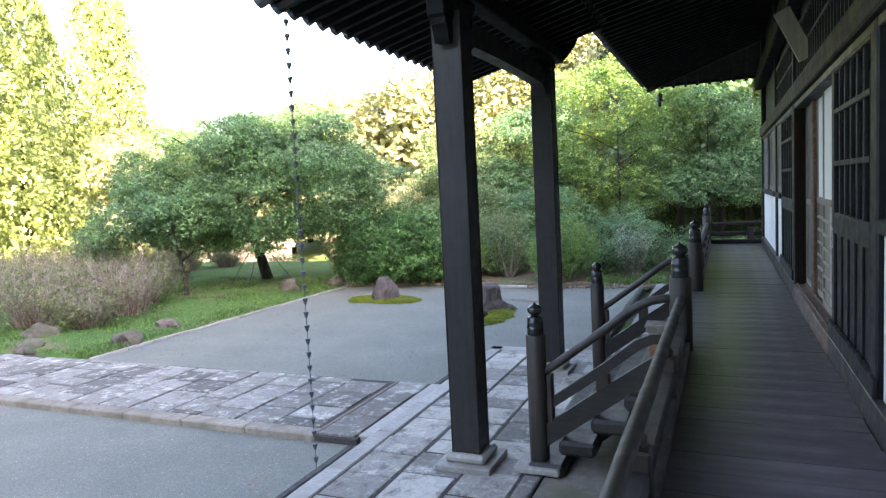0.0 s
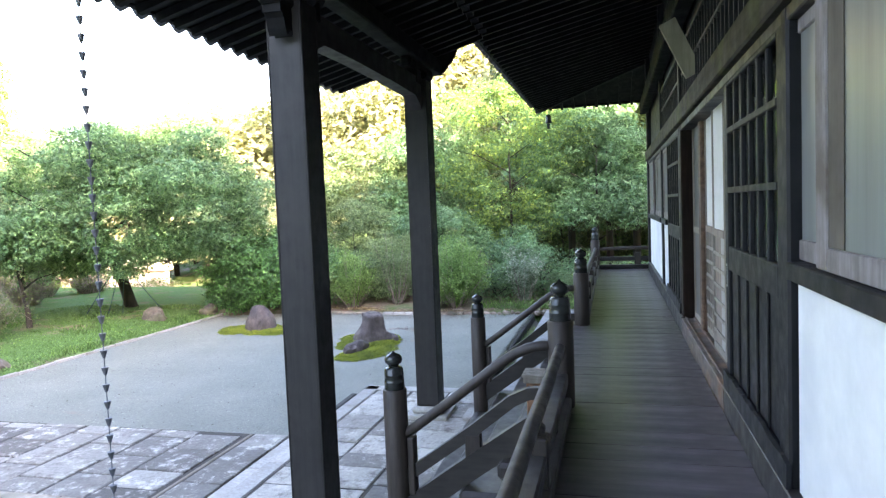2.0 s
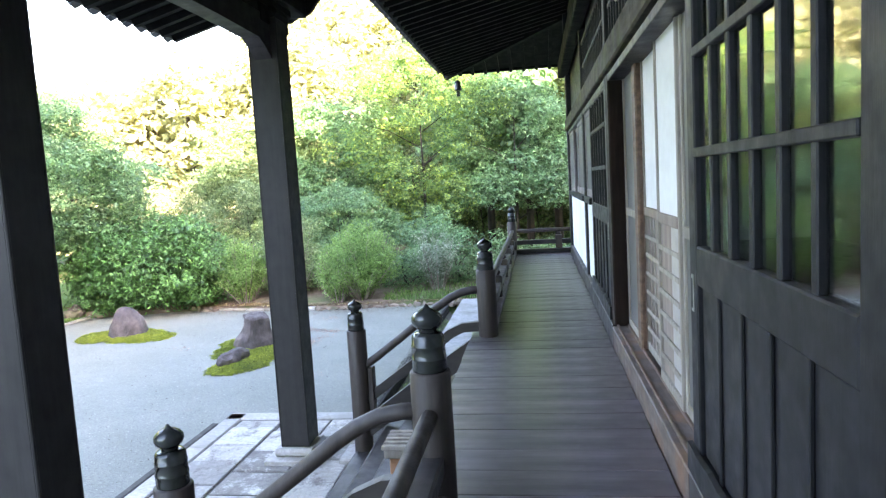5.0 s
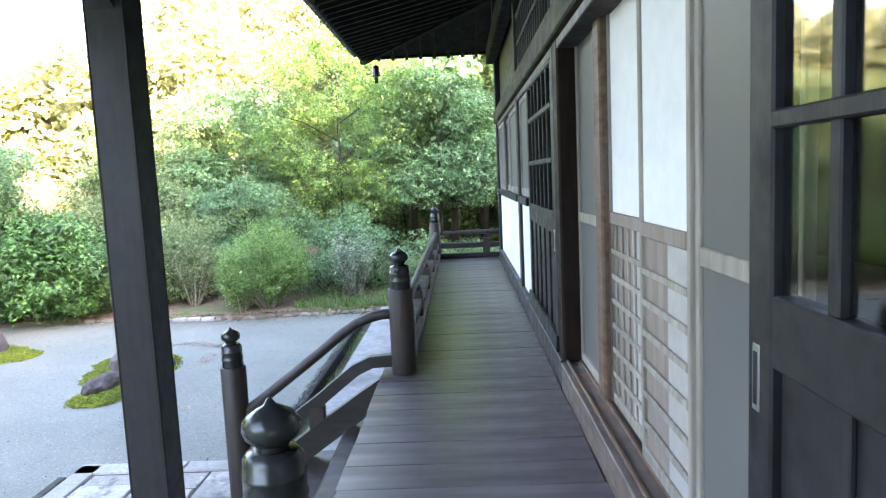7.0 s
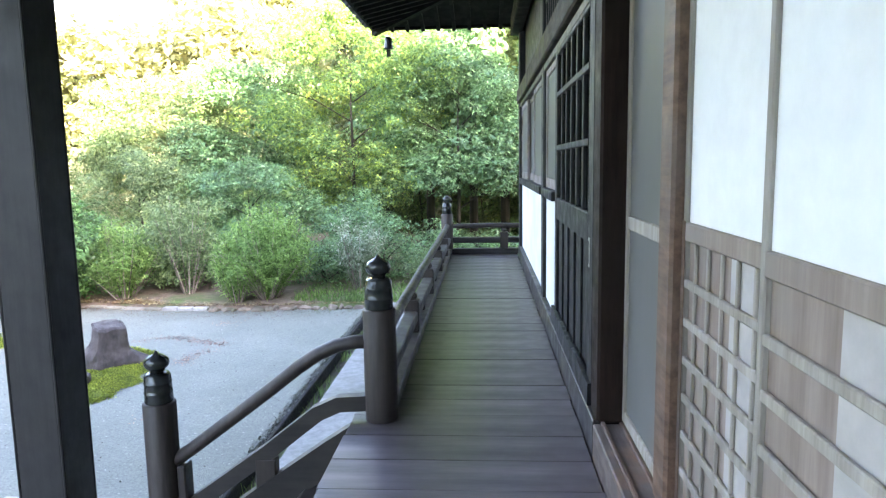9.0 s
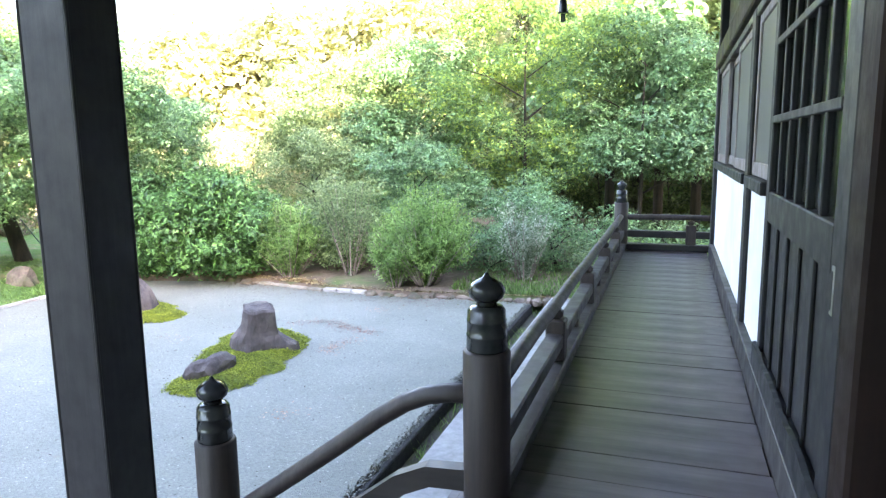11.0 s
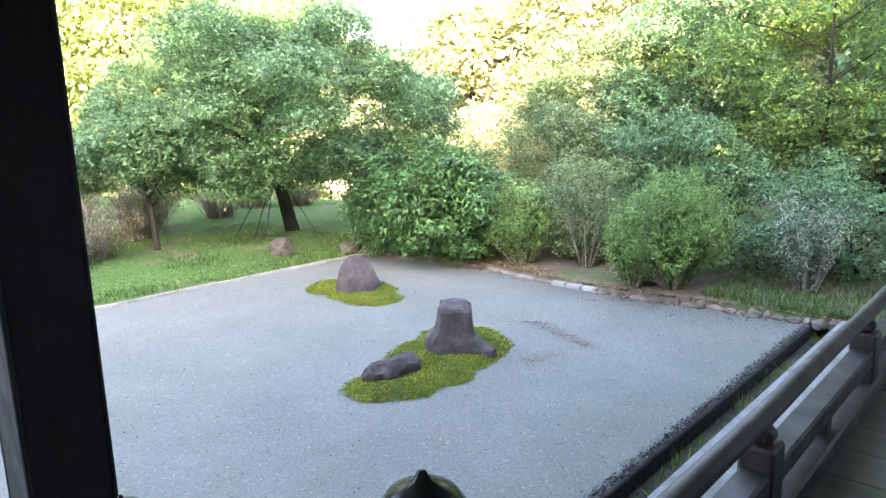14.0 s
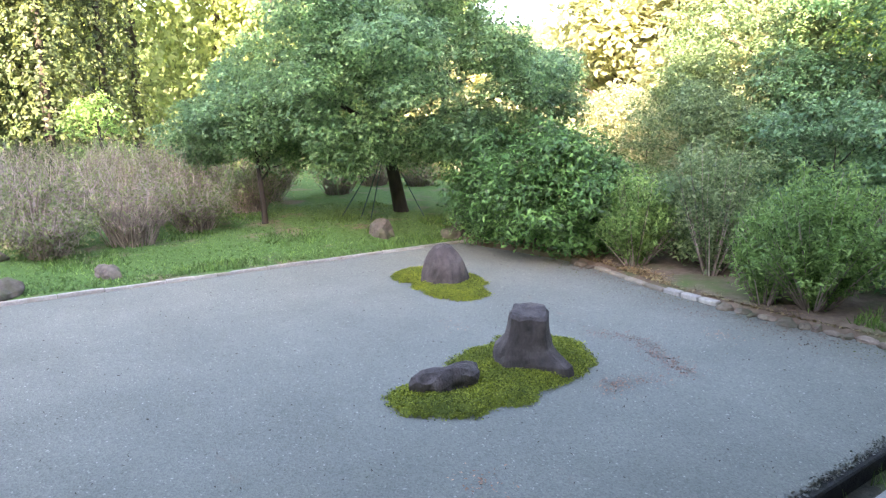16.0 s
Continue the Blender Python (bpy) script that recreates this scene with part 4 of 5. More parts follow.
def newel(x, y, z0, top, k=1.0):
    """A round railing post with an onion-shaped metal cap."""
    n = thing("newel_post", (x, y, z0), "round dark wooden newel post with an onion-shaped bronze cap", "newel post", "newel posts of the railings", "")
    h = top - 0.29 * k
    part("shaft", lathe(bmesh.new(), x, y, [(0.088 * k, z0), (0.09 * k, z0 + 0.01), (0.09 * k, h - 0.008), (0.084 * k, h)], 20), M["worn"], n, "", True)
    prof = [(0.074, 0.0), (0.076, 0.006), (0.075, 0.05), (0.0765, 0.052), (0.0765, 0.06), (0.0745, 0.062), (0.073, 0.105), (0.0745, 0.107), (0.0745, 0.115), (0.072, 0.117), (0.071, 0.15), (0.06, 0.165),
            (0.04, 0.17), (0.037, 0.178), (0.046, 0.186), (0.062, 0.2), (0.068, 0.218), (0.066, 0.235), (0.054, 0.252), (0.032, 0.265), (0.014, 0.274), (0.006, 0.288), (0.001, 0.29)]
    c = part("cap", lathe(bmesh.new(), x, y, [(r * k, h + z * k) for r, z in prof[:-10]], 28), M["bronze"], n, "dark bronze sleeve", True)
    part("onion_knob", lathe(bmesh.new(), x, y, [(r * k, h + z * k) for r, z in prof[-11:]], 28), M["bronze"], c, "dark bronze onion knob", True)
    return n


newel(RAIL_X, SY[0], DECK, 0.775)
newel(RAIL_X, 9.285, DECK, 0.775)
newel(RAIL_X, FAR_Y, DECK, 0.775)
newel(-0.515, SY[0], PAVE + 0.05, 0.25)
newel(-0.515, 9.285, PAVE + 0.05, 0.25)
for y in SY:
    solo("footing", box(-0.72, -0.3, y - 0.19, y + 0.19, PAVE - 0.01, PAVE + 0.05, 0.012), M["kerb"], "flat stone footing under the stair foot", "footing", "stair footings", "structure")


def railing(x0, y0, x1, y1, posts, label):
    """A low veranda railing: round top rail on blocks, board rail, foot rail."""
    along_y = abs(y1 - y0) > abs(x1 - x0)
    r = thing("veranda_railing", ((x0 + x1) / 2, (y0 + y1) / 2, DECK), label, "railing", "veranda railings", "")

    def seg(bm, a0, a1, w, z0, z1, b=0.01):
        if along_y:
            return cbox(bm, x0 - w / 2, x0 + w / 2, a0, a1, z0, z1, b)
        return cbox(bm, a0, a1, y0 - w / 2, y0 + w / 2, z0, z1, b)
    a0, a1 = (y0, y1) if along_y else (x0, x1)
    n = 24
    pts = []
    for k in range(n + 1):
        a = a0 + (a1 - a0) * k / n
        z = 0.3 + 0.004 * math.cos(a * 2 * math.pi / 1.45)
        pts.append((x0, a, z) if along_y else (a, y0, z))
    part("top_rail", tube(bmesh.new(), pts, 0.036, 12), M["worn"], r, "", True)
    wood = M["wood_y"] if along_y else M["wood_x"]
    part("middle_rail", seg(bmesh.new(), a0, a1, 0.1, 0.04, 0.125), wood, r)
    part("foot_rail", seg(bmesh.new(), a0, a1, 0.14, DECK + 0.002, DECK + 0.085), wood, r)
    for k, a in enumerate(posts):
        post = part("post", seg(bmesh.new(), a - 0.062, a + 0.062, 0.115, DECK + 0.086, 0.205), M["worn"], r)
        part("block", seg(bmesh.new(), a - 0.04, a + 0.04, 0.08, 0.206, 0.264, 0.018), M["worn"], post)
        nxt = posts[k + 1] if k + 1 < len(posts) else a1
        part("strut", seg(bmesh.new(), (a + nxt) / 2 - 0.04, (a + nxt) / 2 + 0.04, 0.07, DECK + 0.086, 0.039), M["worn"], r)


railing(RAIL_X, -4, RAIL_X, SY[0] - 0.07, [-3.0, -1.5, 0.0, 1.5, 3.0, 4.5], "low dark wooden veranda railing with a round top rail")
railing(RAIL_X, 9.36, RAIL_X, FAR_Y - 0.07, [10.87, 12.4, 13.8, 15.1], "low dark wooden veranda railing with a round top rail")
railing(RAIL_X + 0.08, FAR_Y, 3.2, FAR_Y, [1.6, 2.6], "low dark railing across the veranda's end")


def stairs():
    s = thing("staircase", (0, 7.68, PAVE), "broad dark wooden staircase of thick plank steps", "staircase", "", "")
    for k in range(5):
        x, z = -0.6 + 0.29 * k, -1.2 + 0.225 * k
        if k < 4:
            part("tread", box(x, x + 0.33, 5.93, 9.43, z - 0.13, z, 0.03), M["wood_y"], s)
        else:
            part("tread", box(x, x + 0.12, 5.93, 9.43, z - 0.13, z, 0.02), M["wood_y"], s)
    for y in (6.5, 8.85):
        bm = bmesh.new()
        bar(bm, [(-0.35, y, -1.34), (0.66, y, -0.52)], 0.09, 0.12)
        part("carriage", bm, M["wood_x"], s)
    for y in SY:
        r = thing("stair_railing", (0.1, y, PAVE), "dark wooden stair railing curving up to the veranda", "railing", "stair railings", "")
        pts = [(-0.5, y, -0.42), (-0.35, y, -0.32), (-0.1, y, -0.135), (0.1, y, 0.015), (0.28, y, 0.155), (0.4, y, 0.235), (0.5, y, 0.28), (0.6, y, 0.3), (0.7, y, 0.3)]
        part("top_rail", tube(bmesh.new(), pts, 0.038, 12), M["worn"], r, "", True)
        bm = bmesh.new()
        bar(bm, [(-0.48, y, -0.735), (0.1, y, -0.32), (0.38, y, -0.1), (0.5, y, -0.045), (0.68, y, -0.035)], 0.065, 0.085)
        part("middle_rail", bm, M["wood_x"], r)
        bm = bmesh.new()
        bar(bm, [(-0.48, y, -1.0), (0.1, y, -0.58), (0.46, y, -0.33), (0.66, y, -0.2)], 0.08, 0.17)
        part("stringer", bm, M["wood_x"], r)
        part("strut", box(0.02, 0.14, y - 0.035, y + 0.035, -0.58, -0.36, 0.008), M["worn"], r)
        part("strut", box(-0.42, -0.37, y - 0.05, y + 0.05, -0.84, -0.4, 0.008), M["worn"], r)


stairs()


def slat_box():
    b = thing("slatted_box", (0.5, 6.55, -0.525), "small orange-brown wooden box with a pale slatted rack on top", "box", "", "")
    part("body", box(0.43, 0.56, 6.46, 6.64, -0.523, -0.075, 0.006), M["redbox"], b)
    rack = part("rack", box(0.41, 0.59, 6.43, 6.67, -0.074, -0.03, 0.004), M["cedar"], b, "pale slatted rack")
    for k in range(5):
        part("slat", box(0.4, 0.6, 6.425 + 0.05 * k, 6.452 + 0.05 * k, -0.029, -0.005, 0.004), M["cedar"], rack)


slat_box()


def rain_chain(x, y, top, foot):
    c = thing("rain_chain", (x, y, foot), "dark iron rain chain of small cups hanging from the eave", "rain chain", "", "")
    part("wire", tube(bmesh.new(), [(x, y, foot), (x, y, top)], 0.004, 5), M["chain"], c)
    z = top - 0.06
    first = None
    while z > foot:
        if first is None:
            first = part("cup", lathe(bmesh.new(), x, y, [(0.01, z - 0.03), (0.024, z + 0.018), (0.025, z + 0.028), (0.018, z + 0.028)], 10), M["chain"], c)
            z0 = z
        else:
            o = new("cup", first.data)
            o.parent = c
            o.location = (0, 0, z - z0)
        z -= 0.127
    return c


rain_chain(-2.54, 5.44, 3.06, -1.3)
solo("gutter_spout", lathe(bmesh.new(), -2.54, 5.44, [(0.02, 2.97), (0.06, 3.03), (0.07, 3.1), (0.05, 3.1)], 12), M["chain"], "dark funnel at the corner of the porch eave", "spout")


def bell(x, y, z):
    b = thing("wind_bell", (x, y, z - 0.2), "small dark bronze bell under the roof corner", "bell", "", "")
    part("hook", tube(bmesh.new(), [(x, y, z), (x, y, z + 0.2)], 0.006, 5), M["chain"], b)
    part("body", lathe(bmesh.new(), x, y, [(0.085, z - 0.2), (0.08, z - 0.18), (0.066, z - 0.1), (0.062, z - 0.03), (0.04, z), (0.01, z + 0.01)], 14), M["bronze"], b, "", True)
    part("clapper", box(x - 0.035, x + 0.035, y - 0.003, y + 0.003, z - 0.33, z - 0.21, 0.001), M["bronze"], b)


bell(-0.32, 17.55, 3.42)

# ---- rocks and moss ----
def rock(name, x, y, z, rx, ry, h, seed, label, flat=0.0, mat=None, lumps=0.22, sub=3, group="", taper=0.0):
    bm = bmesh.new()
    bmesh.ops.create_icosphere(bm, subdivisions=sub, radius=1)
    off = Vector((seed * 3.7, seed * 1.3, seed * 2.1))
    for v in bm.verts:
        p = v.co.copy()
        k = 1 + lumps * noise.noise(p * 1.3 + off) * 2 + lumps * 0.5 * noise.noise(p * 3.1 + off)
        k *= 1 - taper * max(p.z, 0) + 0.1 * taper * math.sin(9 * math.atan2(p.y, p.x))
        zz = max(p.z, -0.35)
        if flat and zz > flat:
            zz = flat + (zz - flat) * 0.12
        v.co = (x + p.x * k * rx, y + p.y * k * ry, z + (zz * k + 0.25) / (1.25 if not flat else flat + 0.25) * h)
    return solo(name, bm, mat or M["rock"], label, "rock", group)


def shaped_stone(name, at, turn, prof, toe, squareness, n, seed, tilt, label):
    """A hewn-looking stone: a stack of rounded-square outlines (z, half widths, shift), with an optional low toe (reach, way, height)."""
    bm = bmesh.new()
    rs = []
    for z, rx, ry, ox in prof:
        ring = []
        for k in range(n):
            a = 2 * math.pi * (k + 0.3 * math.sin(seed + k * 2.3)) / n
            c, q = math.cos(a), math.sin(a)
            sq = 1 / (abs(c) ** squareness + abs(q) ** squareness) ** (1 / squareness)
            w = 1 + 0.14 * noise.noise(Vector((c * 1.7 + seed, q * 1.7, z * 3.0))) + 0.1 * noise.noise(Vector((c * 5, q * 5 + seed, z * 6)))
            out = toe[0] * max(0, math.cos(a - toe[1])) ** 5 * min(1, max(0, (toe[2] - z) / 0.07))
            x, y = ox + rx * sq * w * c + out * math.cos(toe[1]), ry * sq * w * q + out * math.sin(toe[1])
            up = tilt * y * min(1, z / 0.5) + 0.02 * noise.noise(Vector((c * 3, q * 3, z * 5 + seed)))
            ring.append(bm.verts.new((at[0] + x * math.cos(turn) - y * math.sin(turn), at[1] + x * math.sin(turn) + y * math.cos(turn), at[2] + z + up)))
        rs.append(ring)
    for a, b in zip(rs, rs[1:]):
        for k in range(n):
            bm.faces.new([a[k], a[(k + 1) % n], b[(k + 1) % n], b[k]])
    bm.faces.new(rs[-1])
    return solo(name, bm, M["rock"], label, "rock", "garden stones")


shaped_stone("standing_stone", (-3.8, 14.32, -1.48), 0.82, ((0.0, 0.33, 0.27, -0.03), (0.09, 0.33, 0.27, -0.03), (0.17, 0.315, 0.26, -0.035), (0.24, 0.3, 0.25, -0.035), (0.3, 0.27, 0.235, -0.02), (0.36, 0.235, 0.22, -0.005), (0.44, 0.21, 0.21, 0.0), (0.54, 0.2, 0.205, 0.005), (0.62, 0.195, 0.2, 0.005), (0.645, 0.17, 0.175, 0.005)), (0.22, -0.6, 0.27), 4.0, 26, 1.5, 0.16, "boot-shaped purple-brown standing stone with a flat top")
shaped_stone("boulder", (-7.08, 15.54, -1.47), 0.6, ((0.0, 0.36, 0.34, 0.0), (0.1, 0.355, 0.335, 0.0), (0.24, 0.325, 0.31, 0.0), (0.4, 0.27, 0.26, -0.01), (0.53, 0.2, 0.2, -0.03), (0.61, 0.13, 0.13, -0.035), (0.635, 0.06, 0.06, -0.035)), (0.0, 0.0, 0.1), 2.6, 22, 4.0, 0.05, "ridged purple-brown boulder on a moss island")
rock("low_stone", -3.77, 13.32, -1.45, 0.2, 0.38, 0.26, 7.0, "low flat stone half sunk in moss", 0, None, 0.2, 3, "garden stones")
LAWN_ROCKS = ((-10.3, 11.3, 0.3, 0.2, 0.24), (-9.95, 9.9, 0.34, 0.26, 0.28), (-12.2, 9.7, 0.4, 0.35, 0.4), (-10.8, 16.5, 0.38, 0.24, 0.36), (-9.95, 17.75, 0.24, 0.22, 0.28), (-11.4, 8.9, 0.3, 0.25, 0.25))
for k, (x, y, rx, ry, h) in enumerate(LAWN_ROCKS):
    rock("lawn_stone", x, y, -1.42, rx, ry, h, 11 + k * 3, "weathered brown stone on the lawn", 0, M["lawnrock"], 0.22, 3, "stones on the lawn")


def moss(name, lobes, label, seed):
    """A mound that follows joined round lobes, covered in tufts."""
    rng = np.random.default_rng(seed)
    xs = [l[0] for l in lobes]
    ys = [l[1] for l in lobes]
    R = max(l[2] for l in lobes)
    x0, x1, y0, y1 = min(xs) - R, max(xs) + R, min(ys) - R, max(ys) + R

    def inside(x, y):
        return max(1 - math.hypot(x - a, y - b) / r for a, b, r in lobes) + 0.16 * noise.noise(Vector((x * 2.2, y * 2.2, seed))) + 0.06 * noise.noise(Vector((x * 7, y * 7, seed)))
    bm = bmesh.new()
    step, g = 0.05, {}
    nx, ny = int((x1 - x0) / step) + 1, int((y1 - y0) / step) + 1
    for i in range(nx):
        for j in range(ny):
            x, y = x0 + i * step, y0 + j * step
            d = inside(x, y)
            if d > -0.06:
                g[i, j] = bm.verts.new((x, y, GRAVEL + 0.003 + 0.07 * max(0, min(d, 0.35)) / 0.35 + 0.012 * noise.noise(Vector((x * 9, y * 9, 1)))))
    for i, j in list(g):
        c = [(i, j), (i + 1, j), (i + 1, j + 1), (i, j + 1)]
        if all(k in g for k in c):
            bm.faces.new([g[k] for k in c])
    top = [v.co.copy() for v in bm.verts if v.co.z > GRAVEL + 0.006]
    m = thing(name, (xs[0], ys[0], GRAVEL), label, "moss", "moss islands", "")
    part("mound", bm, M["moss_tuft"], m, "", True, False)
    pick = rng.integers(0, len(top), 34000)
    c = np.array([top[k] for k in pick]) + rng.normal(0, 0.02, (len(pick), 3)) * np.array([1.4, 1.4, 0.3]) + np.array([0, 0, 0.008])
    q = leaves(rng, c, np.tile(np.array([0, 0, 0.6]), (len(c), 1)), 0.02, 0.6, 0.8) - np.array([xs[0], ys[0], GRAVEL])
    quads_mesh("tuft_cover", q, len(q), M["moss_tuft"], m)


moss("moss_island", [(-4.0, 14.66, 0.6), (-3.86, 14.22, 0.64), (-3.55, 13.68, 0.45), (-3.55, 13.26, 0.4), (-3.7, 12.95, 0.33)], "curved island of yellow-green moss in the gravel", 1)
moss("moss_island", [(-7.65, 15.5, 0.5), (-7.1, 15.6, 0.58), (-6.6, 15.42, 0.46)], "island of yellow-green moss round the boulder", 2)
# ---- trees and bushes ----
rng0 = np.random.default_rng(42)
B = (-12.9, 18.3, -1.4)
bl = clumps(rng0, -12.5, 18.0, 1.9, 4.7, 3.9, 2.3, 132, 0.36, 0.8, 0.1)
bl += clumps(rng0, -12.0, 16.6, 1.6, 2.6, 1.6, 1.6, 30, 0.4, 0.75, 0.2)
bl += clumps(rng0, -14.6, 14.9, 0.7, 2.0, 1.6, 1.0, 22, 0.36, 0.65, 0.15)
bl += clumps(rng0, -12.3, 17.3, 2.75, 1.3, 1.2, 1.05, 26, 0.38, 0.65, 1.2)
bl = [b for b in bl if not (b[0] > -11.0 and b[2] < 0.45)]
tree("round_tree", B, 4.6, bl, M["leaf_big"], 0.082, 1500, "broad round-crowned evergreen tree on the lawn", "tree", 5, 3.6, 11, 0.17, (-1.3, -0.3), 0.32, 0.55)
tree("small_tree", (-13.2, 14.9, -1.4), 2.4, clumps(rng0, -13.3, 14.8, 0.95, 1.1, 1.1, 0.6, 14, 0.3, 0.55), M["leaf_big"], 0.092, 1200, "slender young tree beside the round tree", "tree", 6, 1.2, 6, 0.07, (-0.3, 0.1), 0.45)


def shrub(x, y, rx, ry, h, mat, size, per, n, label, seed, slim=0.5, r0=0.3, r1=0.55, z=-1.4, group="bushes behind the gravel", spread_n=0.52):
    r = np.random.default_rng(seed)
    b = clumps(r, x, y, z + h * 0.5, rx, ry, h * 0.46, n, r0, r1, z + 0.12)
    return tree("bush", (x, y, z), h, b, mat, size, per, label, "bush", seed, rx * 0.8, 7, 0.04, (0, 0), 0.12, slim, group, True, spread_n, h * 0.7)


shrub(-8.2, 18.4, 1.9, 1.35, 2.5, M["leaf_rhodo"], 0.1, 900, 190, "large dense rhododendron bush with glossy leaves", 21, 0.38, 0.28, 0.44, -1.5)
shrub(-9.3, 18.25, 0.75, 0.7, 1.05, M["leaf_rhodo"], 0.085, 2000, 16, "dense rhododendron bush with glossy leaves", 33, 0.36)
shrub(-5.1, 19.4, 0.85, 0.75, 2.1, M["leaf_olive"], 0.08, 1000, 26, "dull olive bush with bare twiggy foot", 23, 0.45, 0.22, 0.42, -1.3)

def feathery(x, y, z, w, h, mat, size, n, per, label, seed, lean=0.45, slim=0.32):
    """A bush of many arching shoots, each with leaves along its outer part; stems show at the foot."""
    r = np.random.default_rng(seed)
    t = thing("bush", (x, y, z), label, "bush", "bushes behind the gravel", "")
    a = r.uniform(0, 2 * np.pi, n)
    reach, L = w * r.uniform(0.1, 1.0, n) ** 0.6, h * r.uniform(0.55, 1.08, n)
    bm = bmesh.new()
    cs, fs = [], []
    for k in range(n):
        d = np.array([math.cos(a[k]), math.sin(a[k]), 0.0])
        top = L[k] * (1 - lean * (reach[k] / w) ** 2)
        u = np.linspace(0.04 + 0.25 * r.random(), 1.0, per)[:, None]
        line = d * reach[k] * u ** 1.3 * 1.0 + np.array([0, 0, 1.0]) * top * (1.25 * u - 0.25 * u * u)
        cs.append(line + r.normal(0, 1, (per, 3)) * np.array([0.05, 0.05, 0.035]))
        fs.append(np.tile(d * 0.5 + np.array([0, 0, 0.5]), (per, 1)))
        if k % 4 == 0:
            b = Vector((x + d[0] * 0.08, y + d[1] * 0.08, z - 0.03))
            m = b + Vector((d[0] * reach[k] * 0.4, d[1] * reach[k] * 0.4, top * 0.5))
            tube(bm, [b, m, Vector((x + d[0] * reach[k], y + d[1] * reach[k], z + top))], [0.012, 0.008, 0.002], 4)
    part("woody_base", bm, M["twig"], t)
    c = np.concatenate(cs)
    q = leaves(r, c, np.concatenate(fs), size, slim, 0.8)
    quads_mesh("foliage", q, len(q), mat, t)
    return t


feathery(-2.98, 18.5, -1.42, 1.05, 1.98, M["leaf_fresh"], 0.075, 420, 75, "feathery light green bush beside the gravel", 24)
feathery(-3.5, 18.25, -1.42, 0.55, 1.4, M["leaf_fresh"], 0.07, 130, 60, "low feathery light green bush beside the gravel", 241)
feathery(-1.25, 19.2, -1.4, 0.62, 1.7, M["leaf_grey"], 0.075, 120, 40, "thin silvery-leaved bush beside the drain", 25, 0.3)
feathery(-4.75, 18.9, -1.38, 0.75, 2.05, M["leaf_olive"], 0.065, 200, 50, "dull olive bush with bare twiggy foot", 243, 0.25)
feathery(-5.95, 18.6, -1.42, 0.75, 1.75, M["leaf_fresh"], 0.075, 240, 60, "loose fresh-green bush beside the gravel", 22)
for k, (x, y, w, h, mt) in enumerate(((-6.6, 19.9, 0.9, 1.5, "leaf_dark"), (-5.3, 20.1, 0.9, 1.4, "leaf_olive"), (-4.0, 20.0, 0.9, 1.3, "leaf_dark"), (-2.2, 19.9, 0.9, 1.2, "leaf_dark"), (-0.9, 20.4, 0.9, 1.3, "leaf_dark"), (0.3, 20.0, 0.7, 0.8, "leaf_olive"))):
    shrub(x, y, w, 0.6, h, M[mt], 0.075, 1100, 20, "low dark undergrowth between the bushes", 260 + k, 0.45, 0.2, 0.38, -1.36)
shrub(-6.9, 21.4, 1.5, 1.1, 3.3, M["leaf_olive"], 0.07, 1400, 34, "tall olive-green bush at the wood edge", 26)
shrub(-4.3, 21.6, 1.5, 1.1, 3.0, M["leaf_dark"], 0.075, 1350, 34, "dark evergreen bush at the wood edge", 28)
shrub(-2.1, 21.2, 1.1, 0.9, 2.2, M["leaf_dark"], 0.075, 1350, 24, "dark evergreen bush at the wood edge", 31)
shrub(1.4, 20.8, 1.5, 0.8, 0.8, M["leaf_fresh"], 0.11, 620, 22, "low fresh-green undergrowth under the conifers", 29, 0.4, 0.2, 0.4)

BACK = ((-7.8, 24.6, -1.4, 5.0, 2.1, "leaf_olive", -0.9), (-4.9, 24.4, -1.4, 5.6, 2.1, "leaf_dark", -0.9), (-2.3, 23.6, -1.4, 7.2, 2.5, "leaf_maple", 0.0), (0.5, 23.8, -1.4, 6.0, 1.9, "leaf_dark", 0.9), (-13.0, 27.5, -3.0, 5.0, 2.2, "leaf_forest", -2.2))
for k, (x, y, z, h, w, mt, lo) in enumerate(BACK):
    r = np.random.default_rng(60 + k)
    tree("broadleaf_tree", (x, y, z), h, clumps(r, x, y, z + h * 0.58, w, w * 0.8, h * 0.44, 60, 0.35, 0.85, lo), M[mt], 0.088, 950, "leafy tree of the wood behind the garden", "tree", 70 + k, w, 8, 0.06, (0.2, 0), 0.3, 0.5, "trees behind the garden", True, 0.52, h * 0.78)


